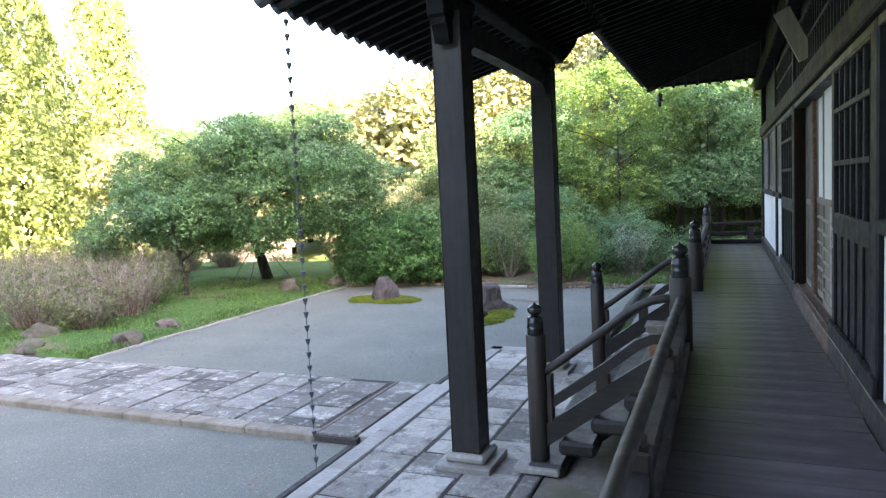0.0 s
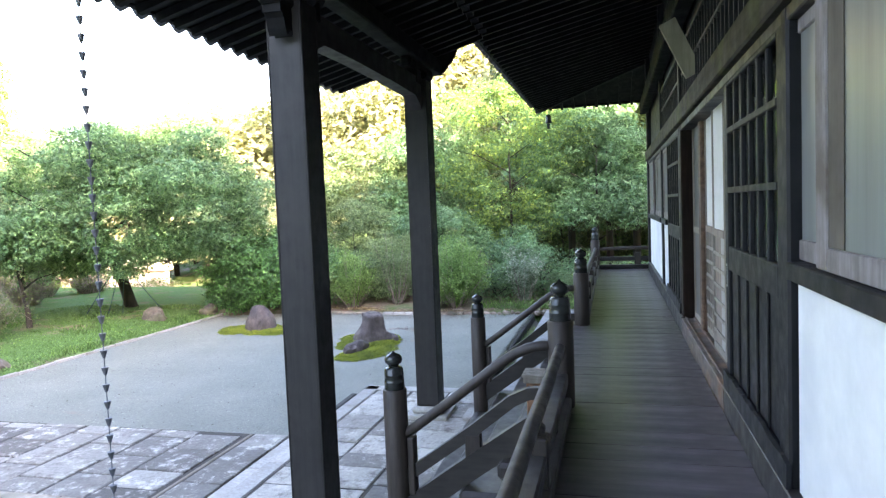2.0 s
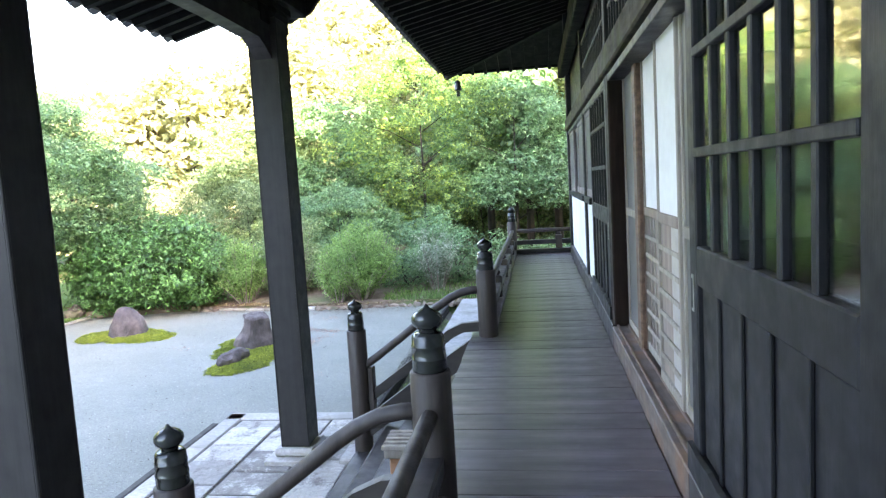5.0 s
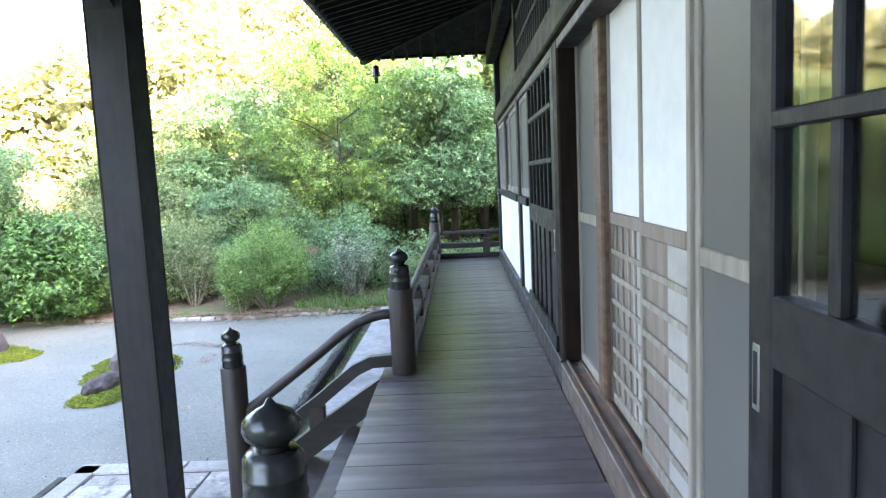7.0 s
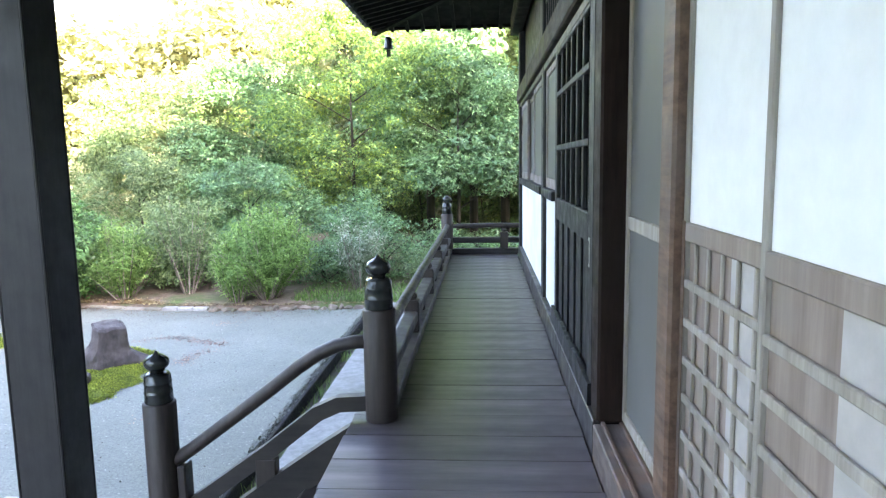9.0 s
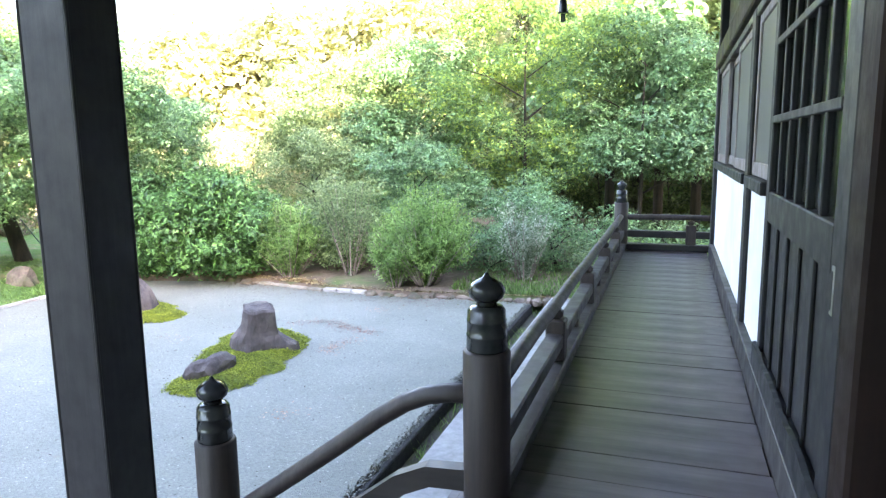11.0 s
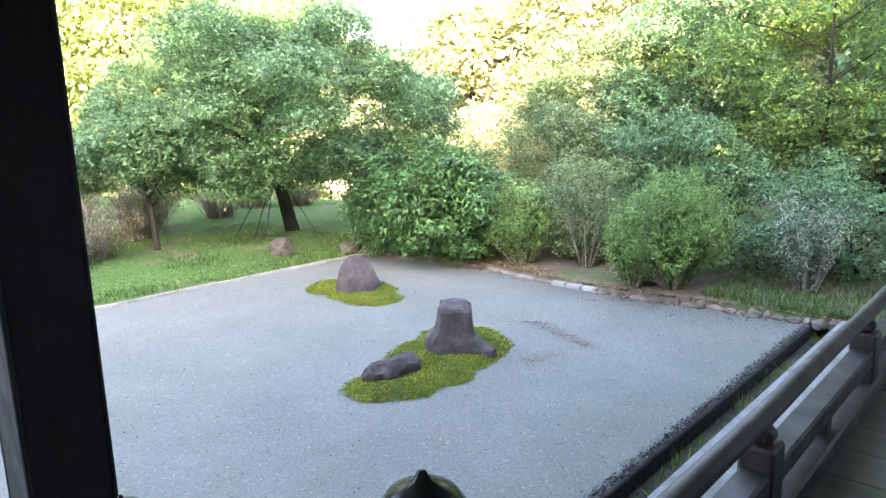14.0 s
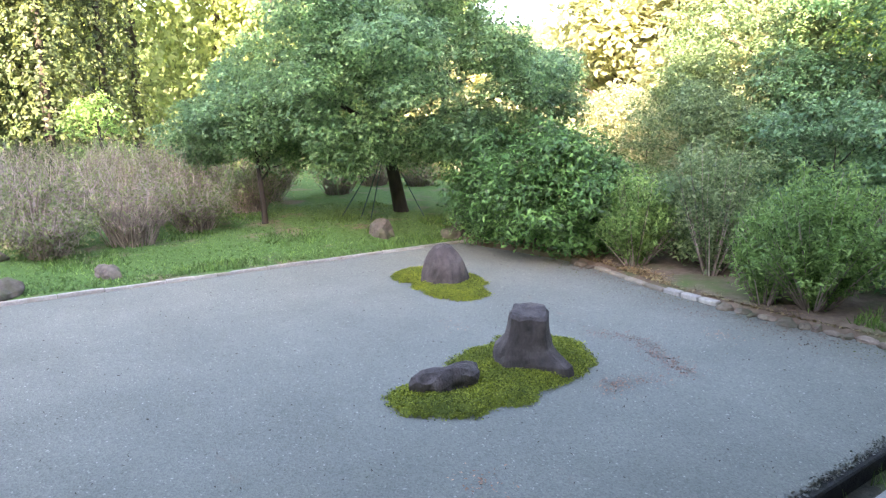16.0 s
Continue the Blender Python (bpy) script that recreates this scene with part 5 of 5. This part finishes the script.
def cedar(name, base, h, w, mat, seed, size=0.32, n=5200, bare=0.1):
    """A tall conifer: straight trunk and drooping tiers of needle sprays."""
    r = np.random.default_rng(seed)
    t = thing(name, base, "tall conifer with drooping sprays and straight trunk", "tree", "conifers of the wood", "")
    bm = bmesh.new()
    bx, by, bz = base
    tube(bm, [(bx, by, bz - 1.0), (bx, by, bz + h * 0.5), (bx, by, bz + h)], [0.014 * h, 0.009 * h, 0.01], 8)
    part("trunk", bm, M["bark"], t, "", True)
    k = r.uniform(bare, 1, n) ** 0.85
    a = r.uniform(0, 2 * np.pi, n)
    lim = np.floor(k * 26)
    lump = 0.72 + 0.28 * np.sin(a * 5 + lim * 2.1) + 0.12 * np.sin(a * 11 + lim)
    rad = w * (1 - k) ** 0.75 * lump * r.uniform(0.5, 1.0, n) ** 0.4
    c = np.stack([rad * np.cos(a), rad * np.sin(a), h * k - 0.25 * rad + r.normal(0, 0.12, n)], 1)
    f = np.stack([np.cos(a), np.sin(a), np.full(n, 0.5)], 1)
    q = leaves(r, c, f, size, 0.55, 0.6)
    quads_mesh("crown", q, len(q), mat, t)
    return t


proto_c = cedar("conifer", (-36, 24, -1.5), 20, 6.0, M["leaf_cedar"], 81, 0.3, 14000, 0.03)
proto_d = cedar("conifer", (-31, 9.5, -1.5), 17, 3.0, M["leaf_shade"], 82, 0.24, 10500, 0.03)
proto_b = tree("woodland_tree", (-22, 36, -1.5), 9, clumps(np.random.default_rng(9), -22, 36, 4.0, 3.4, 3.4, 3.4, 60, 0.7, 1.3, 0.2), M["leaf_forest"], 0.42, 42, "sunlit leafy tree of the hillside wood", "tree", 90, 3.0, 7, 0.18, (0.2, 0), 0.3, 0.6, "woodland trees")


def height(x, y):
    far = min(max((y - 30) / 45, 0), 1)
    return -1.62 + 26 * far ** 1.2 * min(1, max(0, (x + 31) / 20)) + 18 * min(max((-x - 46) / 50, 0), 1) - dip(x, y)


rw = random.Random(17)
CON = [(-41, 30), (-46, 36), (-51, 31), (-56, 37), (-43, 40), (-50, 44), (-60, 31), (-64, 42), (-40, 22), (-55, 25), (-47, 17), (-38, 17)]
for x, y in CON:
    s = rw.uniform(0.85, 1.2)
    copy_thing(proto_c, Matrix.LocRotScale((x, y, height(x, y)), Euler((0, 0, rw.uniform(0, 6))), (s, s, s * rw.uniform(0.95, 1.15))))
# The last three stand out of view, added only to shade the other firs.
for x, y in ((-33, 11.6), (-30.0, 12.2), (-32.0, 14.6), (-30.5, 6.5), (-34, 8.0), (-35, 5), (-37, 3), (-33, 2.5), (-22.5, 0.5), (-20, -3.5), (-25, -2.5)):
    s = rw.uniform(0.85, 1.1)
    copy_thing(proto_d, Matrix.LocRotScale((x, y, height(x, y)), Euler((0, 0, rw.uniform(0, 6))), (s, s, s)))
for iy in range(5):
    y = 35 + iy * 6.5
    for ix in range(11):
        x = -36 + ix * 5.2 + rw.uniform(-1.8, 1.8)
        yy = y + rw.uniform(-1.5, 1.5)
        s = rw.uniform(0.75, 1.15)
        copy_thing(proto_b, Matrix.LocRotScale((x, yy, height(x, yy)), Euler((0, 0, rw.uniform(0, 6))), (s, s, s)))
# conifers at the veranda's end, the rear ones in shade-dark needles
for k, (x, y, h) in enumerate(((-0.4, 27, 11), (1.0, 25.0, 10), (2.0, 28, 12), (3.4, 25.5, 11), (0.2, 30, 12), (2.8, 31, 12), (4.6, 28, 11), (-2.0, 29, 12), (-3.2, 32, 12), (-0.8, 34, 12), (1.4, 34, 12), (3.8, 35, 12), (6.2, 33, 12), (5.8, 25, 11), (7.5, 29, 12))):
    cedar("conifer", (x, y, -1.4), h, 2.1 if k < 8 else 2.8, (M["leaf_cedar"] if k % 3 == 2 else M["leaf_dark"]) if k < 8 else M["leaf_shade"], 100 + k, 0.235, 6400, 0.26 if k < 8 else 0.04)


def twig_bush(x, y, w, h, seed, n=150):
    """Dry, arching stems with a few leaves."""
    r = np.random.default_rng(seed)
    t = thing("dry_bush", (x, y, -1.35), "tangled pinkish-grey dry bush clover on the lawn", "bush", "dry bushes on the lawn", "")
    qs = []
    a = r.uniform(0, 2 * np.pi, n)
    rr = w * 0.22 * np.sqrt(r.uniform(0, 1, n))
    b = np.stack([rr * np.cos(a), rr * np.sin(a), np.zeros(n)], 1)
    lean = a + r.normal(0, 0.5, n)
    L = r.uniform(0.45, 1.1, n)
    spr = r.uniform(0.2, 1.1, n)
    pts = []
    for s in (0, 0.35, 0.7, 1.0):
        out = w * 0.6 * L * s ** 1.2 * spr
        pts.append(b + np.stack([np.cos(lean) * out, np.sin(lean) * out, h * L * (1.25 * s - 0.35 * s * s)], 1))
    for s in (1, 2, 3):
        pts[s] = pts[s] + r.normal(0, 0.05 * s, (n, 3))
    side = np.stack([-np.sin(lean), np.cos(lean), np.zeros(n)], 1)
    up = np.stack([np.cos(lean), np.sin(lean), np.zeros(n)], 1)
    for s in range(3):
        for d in (side, up):
            w0, w1 = 0.012 - 0.003 * s, 0.009 - 0.003 * s
            qs.append(np.stack([pts[s] - d * w0, pts[s] + d * w0, pts[s + 1] + d * w1, pts[s + 1] - d * w1], 1))
    for s in (1, 2, 3):
        for _ in range(2):
            e = pts[s] + r.normal(0, 0.15, (n, 3)) + np.array([0, 0, 0.14])
            d = side * 0.0055
            qs.append(np.stack([pts[s] - d, pts[s] + d, e + d * 0.5, e - d * 0.5], 1))
    q = np.concatenate(qs)
    quads_mesh("thicket", q, len(q), M["twig"], t)
    green = 1.0 if seed % 3 else 2.0
    c = pts[3][r.integers(0, n, 1500)] + r.normal(0, 0.11, (1500, 3))
    c = np.concatenate([c, pts[2][r.integers(0, n, 500)] + r.normal(0, 0.1, (500, 3))])
    q = leaves(r, c, np.tile(np.array([0, 0, 0.5]), (len(c), 1)), 0.05 * green ** 0.6, 0.5, 0.9)
    quads_mesh("leaf_cover", q, len(q), M["leaf_meadow"], t)


k = 0
for x, y, w, h in ((-12.3, 12.0, 1.7, 1.3), (-13.3, 10.4, 1.8, 1.35), (-14.4, 12.6, 1.9, 1.4), (-15.5, 10.2, 1.9, 1.4), (-14.9, 8.9, 1.7, 1.3), (-16.4, 13.8, 1.9, 1.4), (-17.5, 11.4, 2.0, 1.5), (-16.8, 16.2, 1.8, 1.3), (-18.5, 9.2, 1.9, 1.4), (-18.8, 14.6, 2.0, 1.4), (-13.2, 13.4, 1.4, 1.0), (-19.5, 17.5, 2.0, 1.4), (-13.6, 8.6, 1.5, 1.2), (-11.9, 10.6, 1.2, 0.8), (-15.2, 15.2, 1.6, 1.0), (-17.2, 18.6, 1.6, 1.1), (-18.6, 20.6, 1.7, 1.2), (-21.5, 12.5, 2.1, 1.5), (-21.5, 16.0, 2.1, 1.5), (-21.0, 9.0, 2.1, 1.5), (-24.0, 14.0, 2.2, 1.5), (-24.0, 10.5, 2.2, 1.5), (-17.6, 21.8, 1.4, 0.85)):
    twig_bush(x, y, w, h, 200 + k)
    k += 1
r = np.random.default_rng(301)
tree("young_tree", (-26.5, 13.6, -1.5), 3.4, clumps(r, -26.5, 13.6, 0.6, 1.2, 1.2, 1.2, 15, 0.25, 0.45), M["leaf_fresh"], 0.14, 480, "small bright yellow-green tree at the wood's edge", "tree", 302, 1.3, 6, 0.08)
r = np.random.default_rng(303)
tree("red_leaved_tree", (-20.6, 25.4, -2.75), 3.0, clumps(r, -20.6, 25.4, -0.75, 1.2, 1.1, 1.0, 18, 0.28, 0.5), M["leaf_red"], 0.12, 480, "small tree with pale reddish leaves", "tree", 304, 1.0, 6, 0.05)

for k, (x, y, w, h) in enumerate(((-0.2, 22.2, 1.0, 1.1), (2.9, 22.0, 1.1, 0.7), (1.2, 23.2, 1.2, 0.7), (4.4, 22.6, 1.2, 0.9))):
    shrub(x, y, w, 0.8, h, M["leaf_dark"], 0.1, 800, 18, "dark evergreen undergrowth among the conifers", 330 + k, 0.45, 0.2, 0.4, -1.3, "undergrowth among the conifers")

# dark bushes added for the shade between conifer trunks, sunlit bushes beside the garden wall
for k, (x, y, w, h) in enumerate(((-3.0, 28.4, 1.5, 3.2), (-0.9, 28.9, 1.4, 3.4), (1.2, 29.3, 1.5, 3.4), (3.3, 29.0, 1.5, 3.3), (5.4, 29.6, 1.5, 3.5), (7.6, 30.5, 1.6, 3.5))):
    shrub(x, y, w, 0.9, h, M["leaf_shade"], 0.12, 500, 30, "dark bushes added as shade between the conifer trunks", 350 + k, 0.45, 0.35, 0.6, -1.45, "undergrowth among the conifers")
for k, (x, y, h, mt) in enumerate(((-28.4, 29.2, 2.9, "leaf_meadow"), (-26.3, 28.8, 2.2, "leaf_fresh"), (-30.5, 28.0, 2.6, "leaf_meadow"), (-19.2, 27.6, 2.3, "leaf_meadow"))):
    shrub(x, y, 1.1, 0.9, h, M[mt], 0.12, 500, 20, "sunlit pale green bush beyond the lawn", 370 + k, 0.45, 0.3, 0.5, -3.6, "sunlit bushes beyond the lawn")

# support poles of the round tree
st = thing("tree_support", (-12.4, 17.3, -1.4), "thin dark support poles propping the tree", "support", "", "")
for a, b in (((-13.3, 16.8, -1.38), (-12.6, 17.5, 0.2)), ((-12.2, 17.0, -1.38), (-12.5, 17.6, 0.4)), ((-12.7, 17.0, -1.38), (-12.55, 17.6, 0.3)), ((-12.0, 18.4, -1.38), (-12.8, 18.2, -0.3))):
    part("pole", tube(bmesh.new(), [a, b], 0.012, 7), M["stake"], st)

# lawn grass near the kerb
r = np.random.default_rng(401)
n = 26000
gx, gy = -9.68 - 5.5 * r.uniform(0, 1, n) ** 1.3, r.uniform(8.7, 18.6, n)
gz = np.array([-1.42 + 0.12 * min(1, (-9.62 - a) / 2.0) + 0.05 * noise.noise(Vector((a, b, 2)) * 0.9) for a, b in zip(gx, gy)])
hh = r.uniform(0.015, 0.05, n) * (1 + (np.sin(gx * 2.1) * np.cos(gy * 1.7) > 0.4))
an = r.uniform(0, 6.28, n)
d = np.stack([np.cos(an), np.sin(an), np.zeros(n)], 1) * 0.012
c = np.stack([gx, gy, gz], 1)
tip = c + np.stack([r.normal(0, 0.03, n), r.normal(0, 0.03, n), hh], 1)
q = np.stack([c - d, c + d, tip + d * 0.4, tip - d * 0.4], 1)
tagged(quads_mesh("grass", q, n, M["grass"]), "short green grass and weeds of the lawn", "grass", "", "stuff")

n = 9000
gx, gy = 2.4 - 4.8 * r.uniform(0, 1, n) ** 1.2, 18.2 + 2.4 * r.uniform(0, 1, n) ** 1.3
c = np.stack([gx, gy, np.full(n, -1.36)], 1)
an = r.uniform(0, 6.28, n)
d = np.stack([np.cos(an), np.sin(an), np.zeros(n)], 1) * 0.012
tip = c + np.stack([r.normal(0, 0.05, n), r.normal(0, 0.05, n), r.uniform(0.05, 0.16, n)], 1)
q = np.stack([c - d, c + d, tip + d * 0.4, tip - d * 0.4], 1)
tagged(quads_mesh("grass", q, n, M["grass"]), "tufts of green grass in the planting bed", "grass", "", "stuff")

# fallen leaves under the bushes
n = 9000
lx = r.uniform(-9, 0.5, n)
ly = r.gamma(1.3, 0.32, n)
c = np.stack([lx, np.array([bed_edge(v) for v in lx]) + 0.1 + ly, -1.355 + 0.03 * np.minimum(ly, 1.5)], 1)
q = leaves(r, c, np.tile(np.array([0, 0, 2.0]), (n, 1)), 0.06, 0.6, 0.7)
tagged(quads_mesh("leaf_litter", q, n, M["leaf_red"]), "brown leaf litter under the bushes", "leaf litter", "", "stuff")

# ---- kerbs, border stones and paving ----
kerb = thing("lawn_kerb", (-9.58, 13, GRAVEL), "thin pale stone kerb along the lawn", "kerb", "", "structure")
rk = random.Random(5)
y = 8.7
while y < 18.0:
    L = rk.uniform(0.6, 1.0)
    part("kerb_stone", box(-9.61 + rk.uniform(-0.01, 0.01), -9.55, y, y + L - 0.008, -1.6, GRAVEL + rk.uniform(0.045, 0.06), 0.008), M["kerb"], kerb)
    y += L
border = thing("border_stones", (-4, 18.2, GRAVEL), "irregular border stones along the planting bed", "edging", "", "structure")
x = -7.0
while x < -0.5:
    w = rk.uniform(0.09, 0.27)
    cut = -4.85 < x < -4.2
    if cut:
        w = 0.3
        part("border_stone", box(x, x + w - 0.02, bed_edge(x) - 0.03, bed_edge(x) + 0.1, -1.6, GRAVEL + 0.065, 0.015), M["kerb"], border, "pale squared block")
    elif -6.5 < x < -4.8:
        w = rk.uniform(0.28, 0.5)
        ye = bed_edge(x + w / 2)
        m = Matrix.Translation((x + w / 2, ye, 0)) @ Matrix.Rotation(math.atan2(bed_edge(x + w) - bed_edge(x), w), 4, "Z")
        part("border_stone", box(-w / 2, w / 2 - 0.02, -0.03, 0.09, -1.6, GRAVEL + rk.uniform(0.03, 0.055), 0.015, m), M["beige"], border)
    else:
        bm = bmesh.new()
        bmesh.ops.create_icosphere(bm, subdivisions=2, radius=1)
        o = Vector((x * 7, 1, 2))
        hh2 = rk.uniform(0.03, 0.085)
        yy = bed_edge(x) + 0.04 + rk.uniform(-0.06, 0.06)
        for v in bm.verts:
            kk = 1 + 0.35 * noise.noise(v.co * 1.5 + o)
            v.co = (x + w / 2 + v.co.x * w * 0.5 * kk, yy + v.co.y * 0.11 * kk, GRAVEL + 0.01 + v.co.z * hh2 * kk)
        part("border_stone", bm, M["rubble"], border)
    x += w


def paving(parent, x0, x1, y0, y1, z, rows, lo, hi, seed, along_y, mat, edge=None):
    """Courses of worn slabs of uneven length, a chamfered piece each."""
    rr = random.Random(seed)
    a0, a1, b0, b1 = (x0, x1, y0, y1) if along_y else (y0, y1, x0, x1)
    cuts = [a0]
    for k in range(rows - 1):
        cuts.append(a0 + (a1 - a0) * (k + 1) / rows + rr.uniform(-0.05, 0.05))
    cuts.append(a1)
    for p, q in zip(cuts, cuts[1:]):
        b = b0 + rr.uniform(-hi * 0.5, 0)
        while b < b1:
            L = rr.uniform(lo, hi)
            s, e = max(b, b0), min(b + L, b1)
            if e - s > 0.12:
                t = z + rr.uniform(-0.008, 0.008)
                g = 0.008
                m = Matrix.Translation(((p + q) / 2, (s + e) / 2, 0)) @ Matrix.Rotation(rr.uniform(-0.012, 0.012), 4, "Z") @ Matrix.Translation((-(p + q) / 2, -(s + e) / 2, 0))
                if along_y:
                    bm = box(p + g + rr.uniform(-0.003, 0.02), q - g - rr.uniform(-0.003, 0.02), s + g, e - g - rr.uniform(0, 0.012), z - 0.1, t, 0.009, m)
                else:
                    bm = box(s + g, e - g - rr.uniform(0, 0.012), p + g + rr.uniform(-0.003, 0.018), q - g - rr.uniform(-0.003, 0.018), z - 0.1, t, 0.009)
                part("paving_stone", bm, mat, parent)
            b += L


paving(terrace, -2.24, -0.62, -3.5, 10.3, PAVE, 3, 0.34, 0.62, 3, True, M["slab"])
for k in range(14):
    part("edge_stone", box(-2.455, -2.25, -3.5 + k, -3.5 + k + 0.99, -2.1, PAVE + 0.005, 0.012), M["kerb"], terrace)
part("edge_stone", box(-2.455, -1.45, 10.31, 10.52, -1.65, PAVE + 0.005, 0.012), M["kerb"], terrace)
part("edge_stone", box(-1.44, -0.46, 10.31, 10.52, -1.65, PAVE + 0.005, 0.012), M["kerb"], terrace)
for k in range(9):
    part("edge_stone", box(-0.61, -0.46, -3.5 + k * 1.04, -3.5 + k * 1.04 + 1.03, -1.6, PAVE, 0.012), M["slab"], terrace)
paving(path, -14, -3.31, 6.62, 8.56, PATHZ, 18, 0.36, 0.62, 8, True, M["pathslab"])
for k in range(11):
    part("edge_stone", box(-14 + k * 0.98, -14 + k * 0.98 + 0.97, 6.4, 6.61, -1.65, PATHZ + 0.004, 0.014), M["beige"], path)
paving(path, -3.2, -2.72, 6.45, 8.56, PATHZ + 0.01, 1, 0.6, 1.1, 12, True, M["pathslab"])
part("groove", box(-3.31, -3.2, 6.62, 8.55, PATHZ - 0.12, PATHZ - 0.045, 0.004), M["drain"], path, "dark groove across the path")
part("groove_bar", box(-3.275, -3.235, 6.62, 8.55, PATHZ - 0.044, PATHZ - 0.004, 0.006), M["beige"], path)
for k in range(2):
    part("bridge_stone", box(-2.7, -2.46, 6.5 + k * 1.02, 7.5 + k * 1.02, -1.5, PATHZ + 0.016, 0.012), M["kerb"], path)

# loose gravel along the drain and pale specks on the court
r = np.random.default_rng(511)
n = 2600
c = np.stack([-0.93 + np.clip(r.normal(0, 0.026, n), -0.09, 0.045), r.uniform(10.6, 18.0, n), GRAVEL + r.uniform(0.0, 0.008, n)], 1)
q = leaves(r, c, np.tile(np.array([0, 0, 1.0]), (n, 1)), 0.024, 0.75, 0.8)
tagged(quads_mesh("loose_gravel", q, n, M["gravel"]), "loose gravel spilling over the drain edge", "gravel", "", "stuff")
n = 600
c = np.stack([r.uniform(-8.5, -1.0, n), 9.5 + 8.5 * r.uniform(0, 1, n), np.full(n, GRAVEL + 0.004)], 1)
q = leaves(r, c, np.tile(np.array([0, 0, 2.0]), (n, 1)), 0.017, 0.7, 0.6)
tagged(quads_mesh("pale_specks", q, n, M["kerb"]), "pale stone chips scattered on the gravel", "gravel", "", "stuff")
n = 1500
lx = r.uniform(-7.5, -1.0, n)
c = np.stack([lx, np.array([bed_edge(v) for v in lx]) - 0.02 - r.gamma(1.3, 0.2, n), np.full(n, GRAVEL + 0.005)], 1)
q = leaves(r, c, np.tile(np.array([0, 0, 2.0]), (n, 1)), 0.03, 0.5, 0.6)
tagged(quads_mesh("leaf_litter", q, n, M["bedsoil"]), "brown litter along the gravel's edge", "leaf litter", "", "stuff")

n = 1100
c = np.stack([r.uniform(-9.4, -1.0, n), r.uniform(8.8, 18.0, n), np.full(n, GRAVEL + 0.004)], 1)
c[:, :2] += 0.25 * np.stack([np.sin(c[:, 1] * 5), np.cos(c[:, 0] * 4)], 1)
q = leaves(r, c, np.tile(np.array([0, 0, 2.0]), (n, 1)), 0.026, 0.45, 0.6)
tagged(quads_mesh("leaf_litter", q, n, M["bark"]), "dark bits of bark and leaf scattered on the gravel", "leaf litter", "", "stuff")
n = 260
gy = np.repeat(r.uniform(10.8, 17.8, 26), 10)
c = np.stack([r.uniform(-0.8, -0.58, n), gy + r.normal(0, 0.06, n), np.full(n, -1.6)], 1)
an = r.uniform(0, 6.28, n)
d = np.stack([np.cos(an), np.sin(an), np.zeros(n)], 1) * 0.006
tip = c + np.stack([r.normal(0, 0.05, n), r.normal(0, 0.06, n), r.uniform(0.05, 0.16, n)], 1)
q = np.stack([c - d, c + d, tip + d * 0.3, tip - d * 0.3], 1)
tagged(quads_mesh("weeds", q, n, M["grass"]), "thin green weeds growing in the drain", "weeds", "", "stuff")

# reddish fallen needles swept into lines on the gravel
r = np.random.default_rng(501)
cs = []
for a, b, m in (((-4.2, 15.68), (-3.7, 15.95), 260), ((-3.7, 15.95), (-3.17, 15.7), 420), ((-3.17, 15.7), (-2.71, 15.54), 420), ((-2.84, 15.22), (-2.94, 14.82), 180), ((-2.94, 14.82), (-2.9, 14.5), 160), ((-3.4, 16.88), (-3.1, 16.9), 90), ((-2.4, 12.5), (-2.2, 12.6), 90), ((-5.5, 14.5), (-5.2, 14.5), 60), ((-2.9, 4.9), (-3.3, 5.5), 120)):
    m = m * 3 // 5
    u = r.uniform(0, 1, (m, 1))
    p = np.array(a) * (1 - u) + np.array(b) * u + r.normal(0, 0.09, (m, 2))
    cs.append(np.concatenate([p, np.full((m, 1), GRAVEL + 0.006)], 1))
c = np.concatenate(cs)
q = leaves(r, c, np.tile(np.array([0, 0, 3.0]), (len(c), 1)), 0.026, 0.5, 0.5)
tagged(quads_mesh("fallen_needles", q, len(q), M["leaf_rust"]), "reddish fallen needles in lines on the gravel", "leaf litter", "", "stuff")


def low_wall():
    """A clay garden wall under a small tiled roof, standing in full sun beyond the lawn."""
    w = thing("garden_wall", (-23.5, 30, -3.6), "sunlit pale clay wall with a tiled roof, beyond the lawn", "wall", "", "")
    part("wall", box(-27, -20.5, 29.9, 30.2, -3.9, -1.27, 0.02), M["clay"], w)
    part("eave", box(-27.1, -20.4, 29.7, 30.4, -1.27, -1.15, 0.03), M["claytile"], w, "brown eave of the wall roof")
    bm = bmesh.new()
    prof = ((29.68, -1.14), (30.42, -1.14), (30.12, -0.55), (29.98, -0.55))
    ends = [[bm.verts.new((x, y, z)) for y, z in prof] for x in (-27.1, -20.4)]
    for k in range(4):
        bm.faces.new([ends[0][k], ends[0][(k + 1) % 4], ends[1][(k + 1) % 4], ends[1][k]])
    bm.faces.new(ends[0])
    bm.faces.new(ends[1])
    part("roof", bm, M["clay"], w, "weathered pinkish roof slope")
    x = -27.0
    while x < -20.5:
        part("roof_tile", tube(bmesh.new(), [(x, 29.64, -1.14), (x, 29.97, -0.53)], 0.06, 7), M["clay"], w)
        x += 0.3


low_wall()
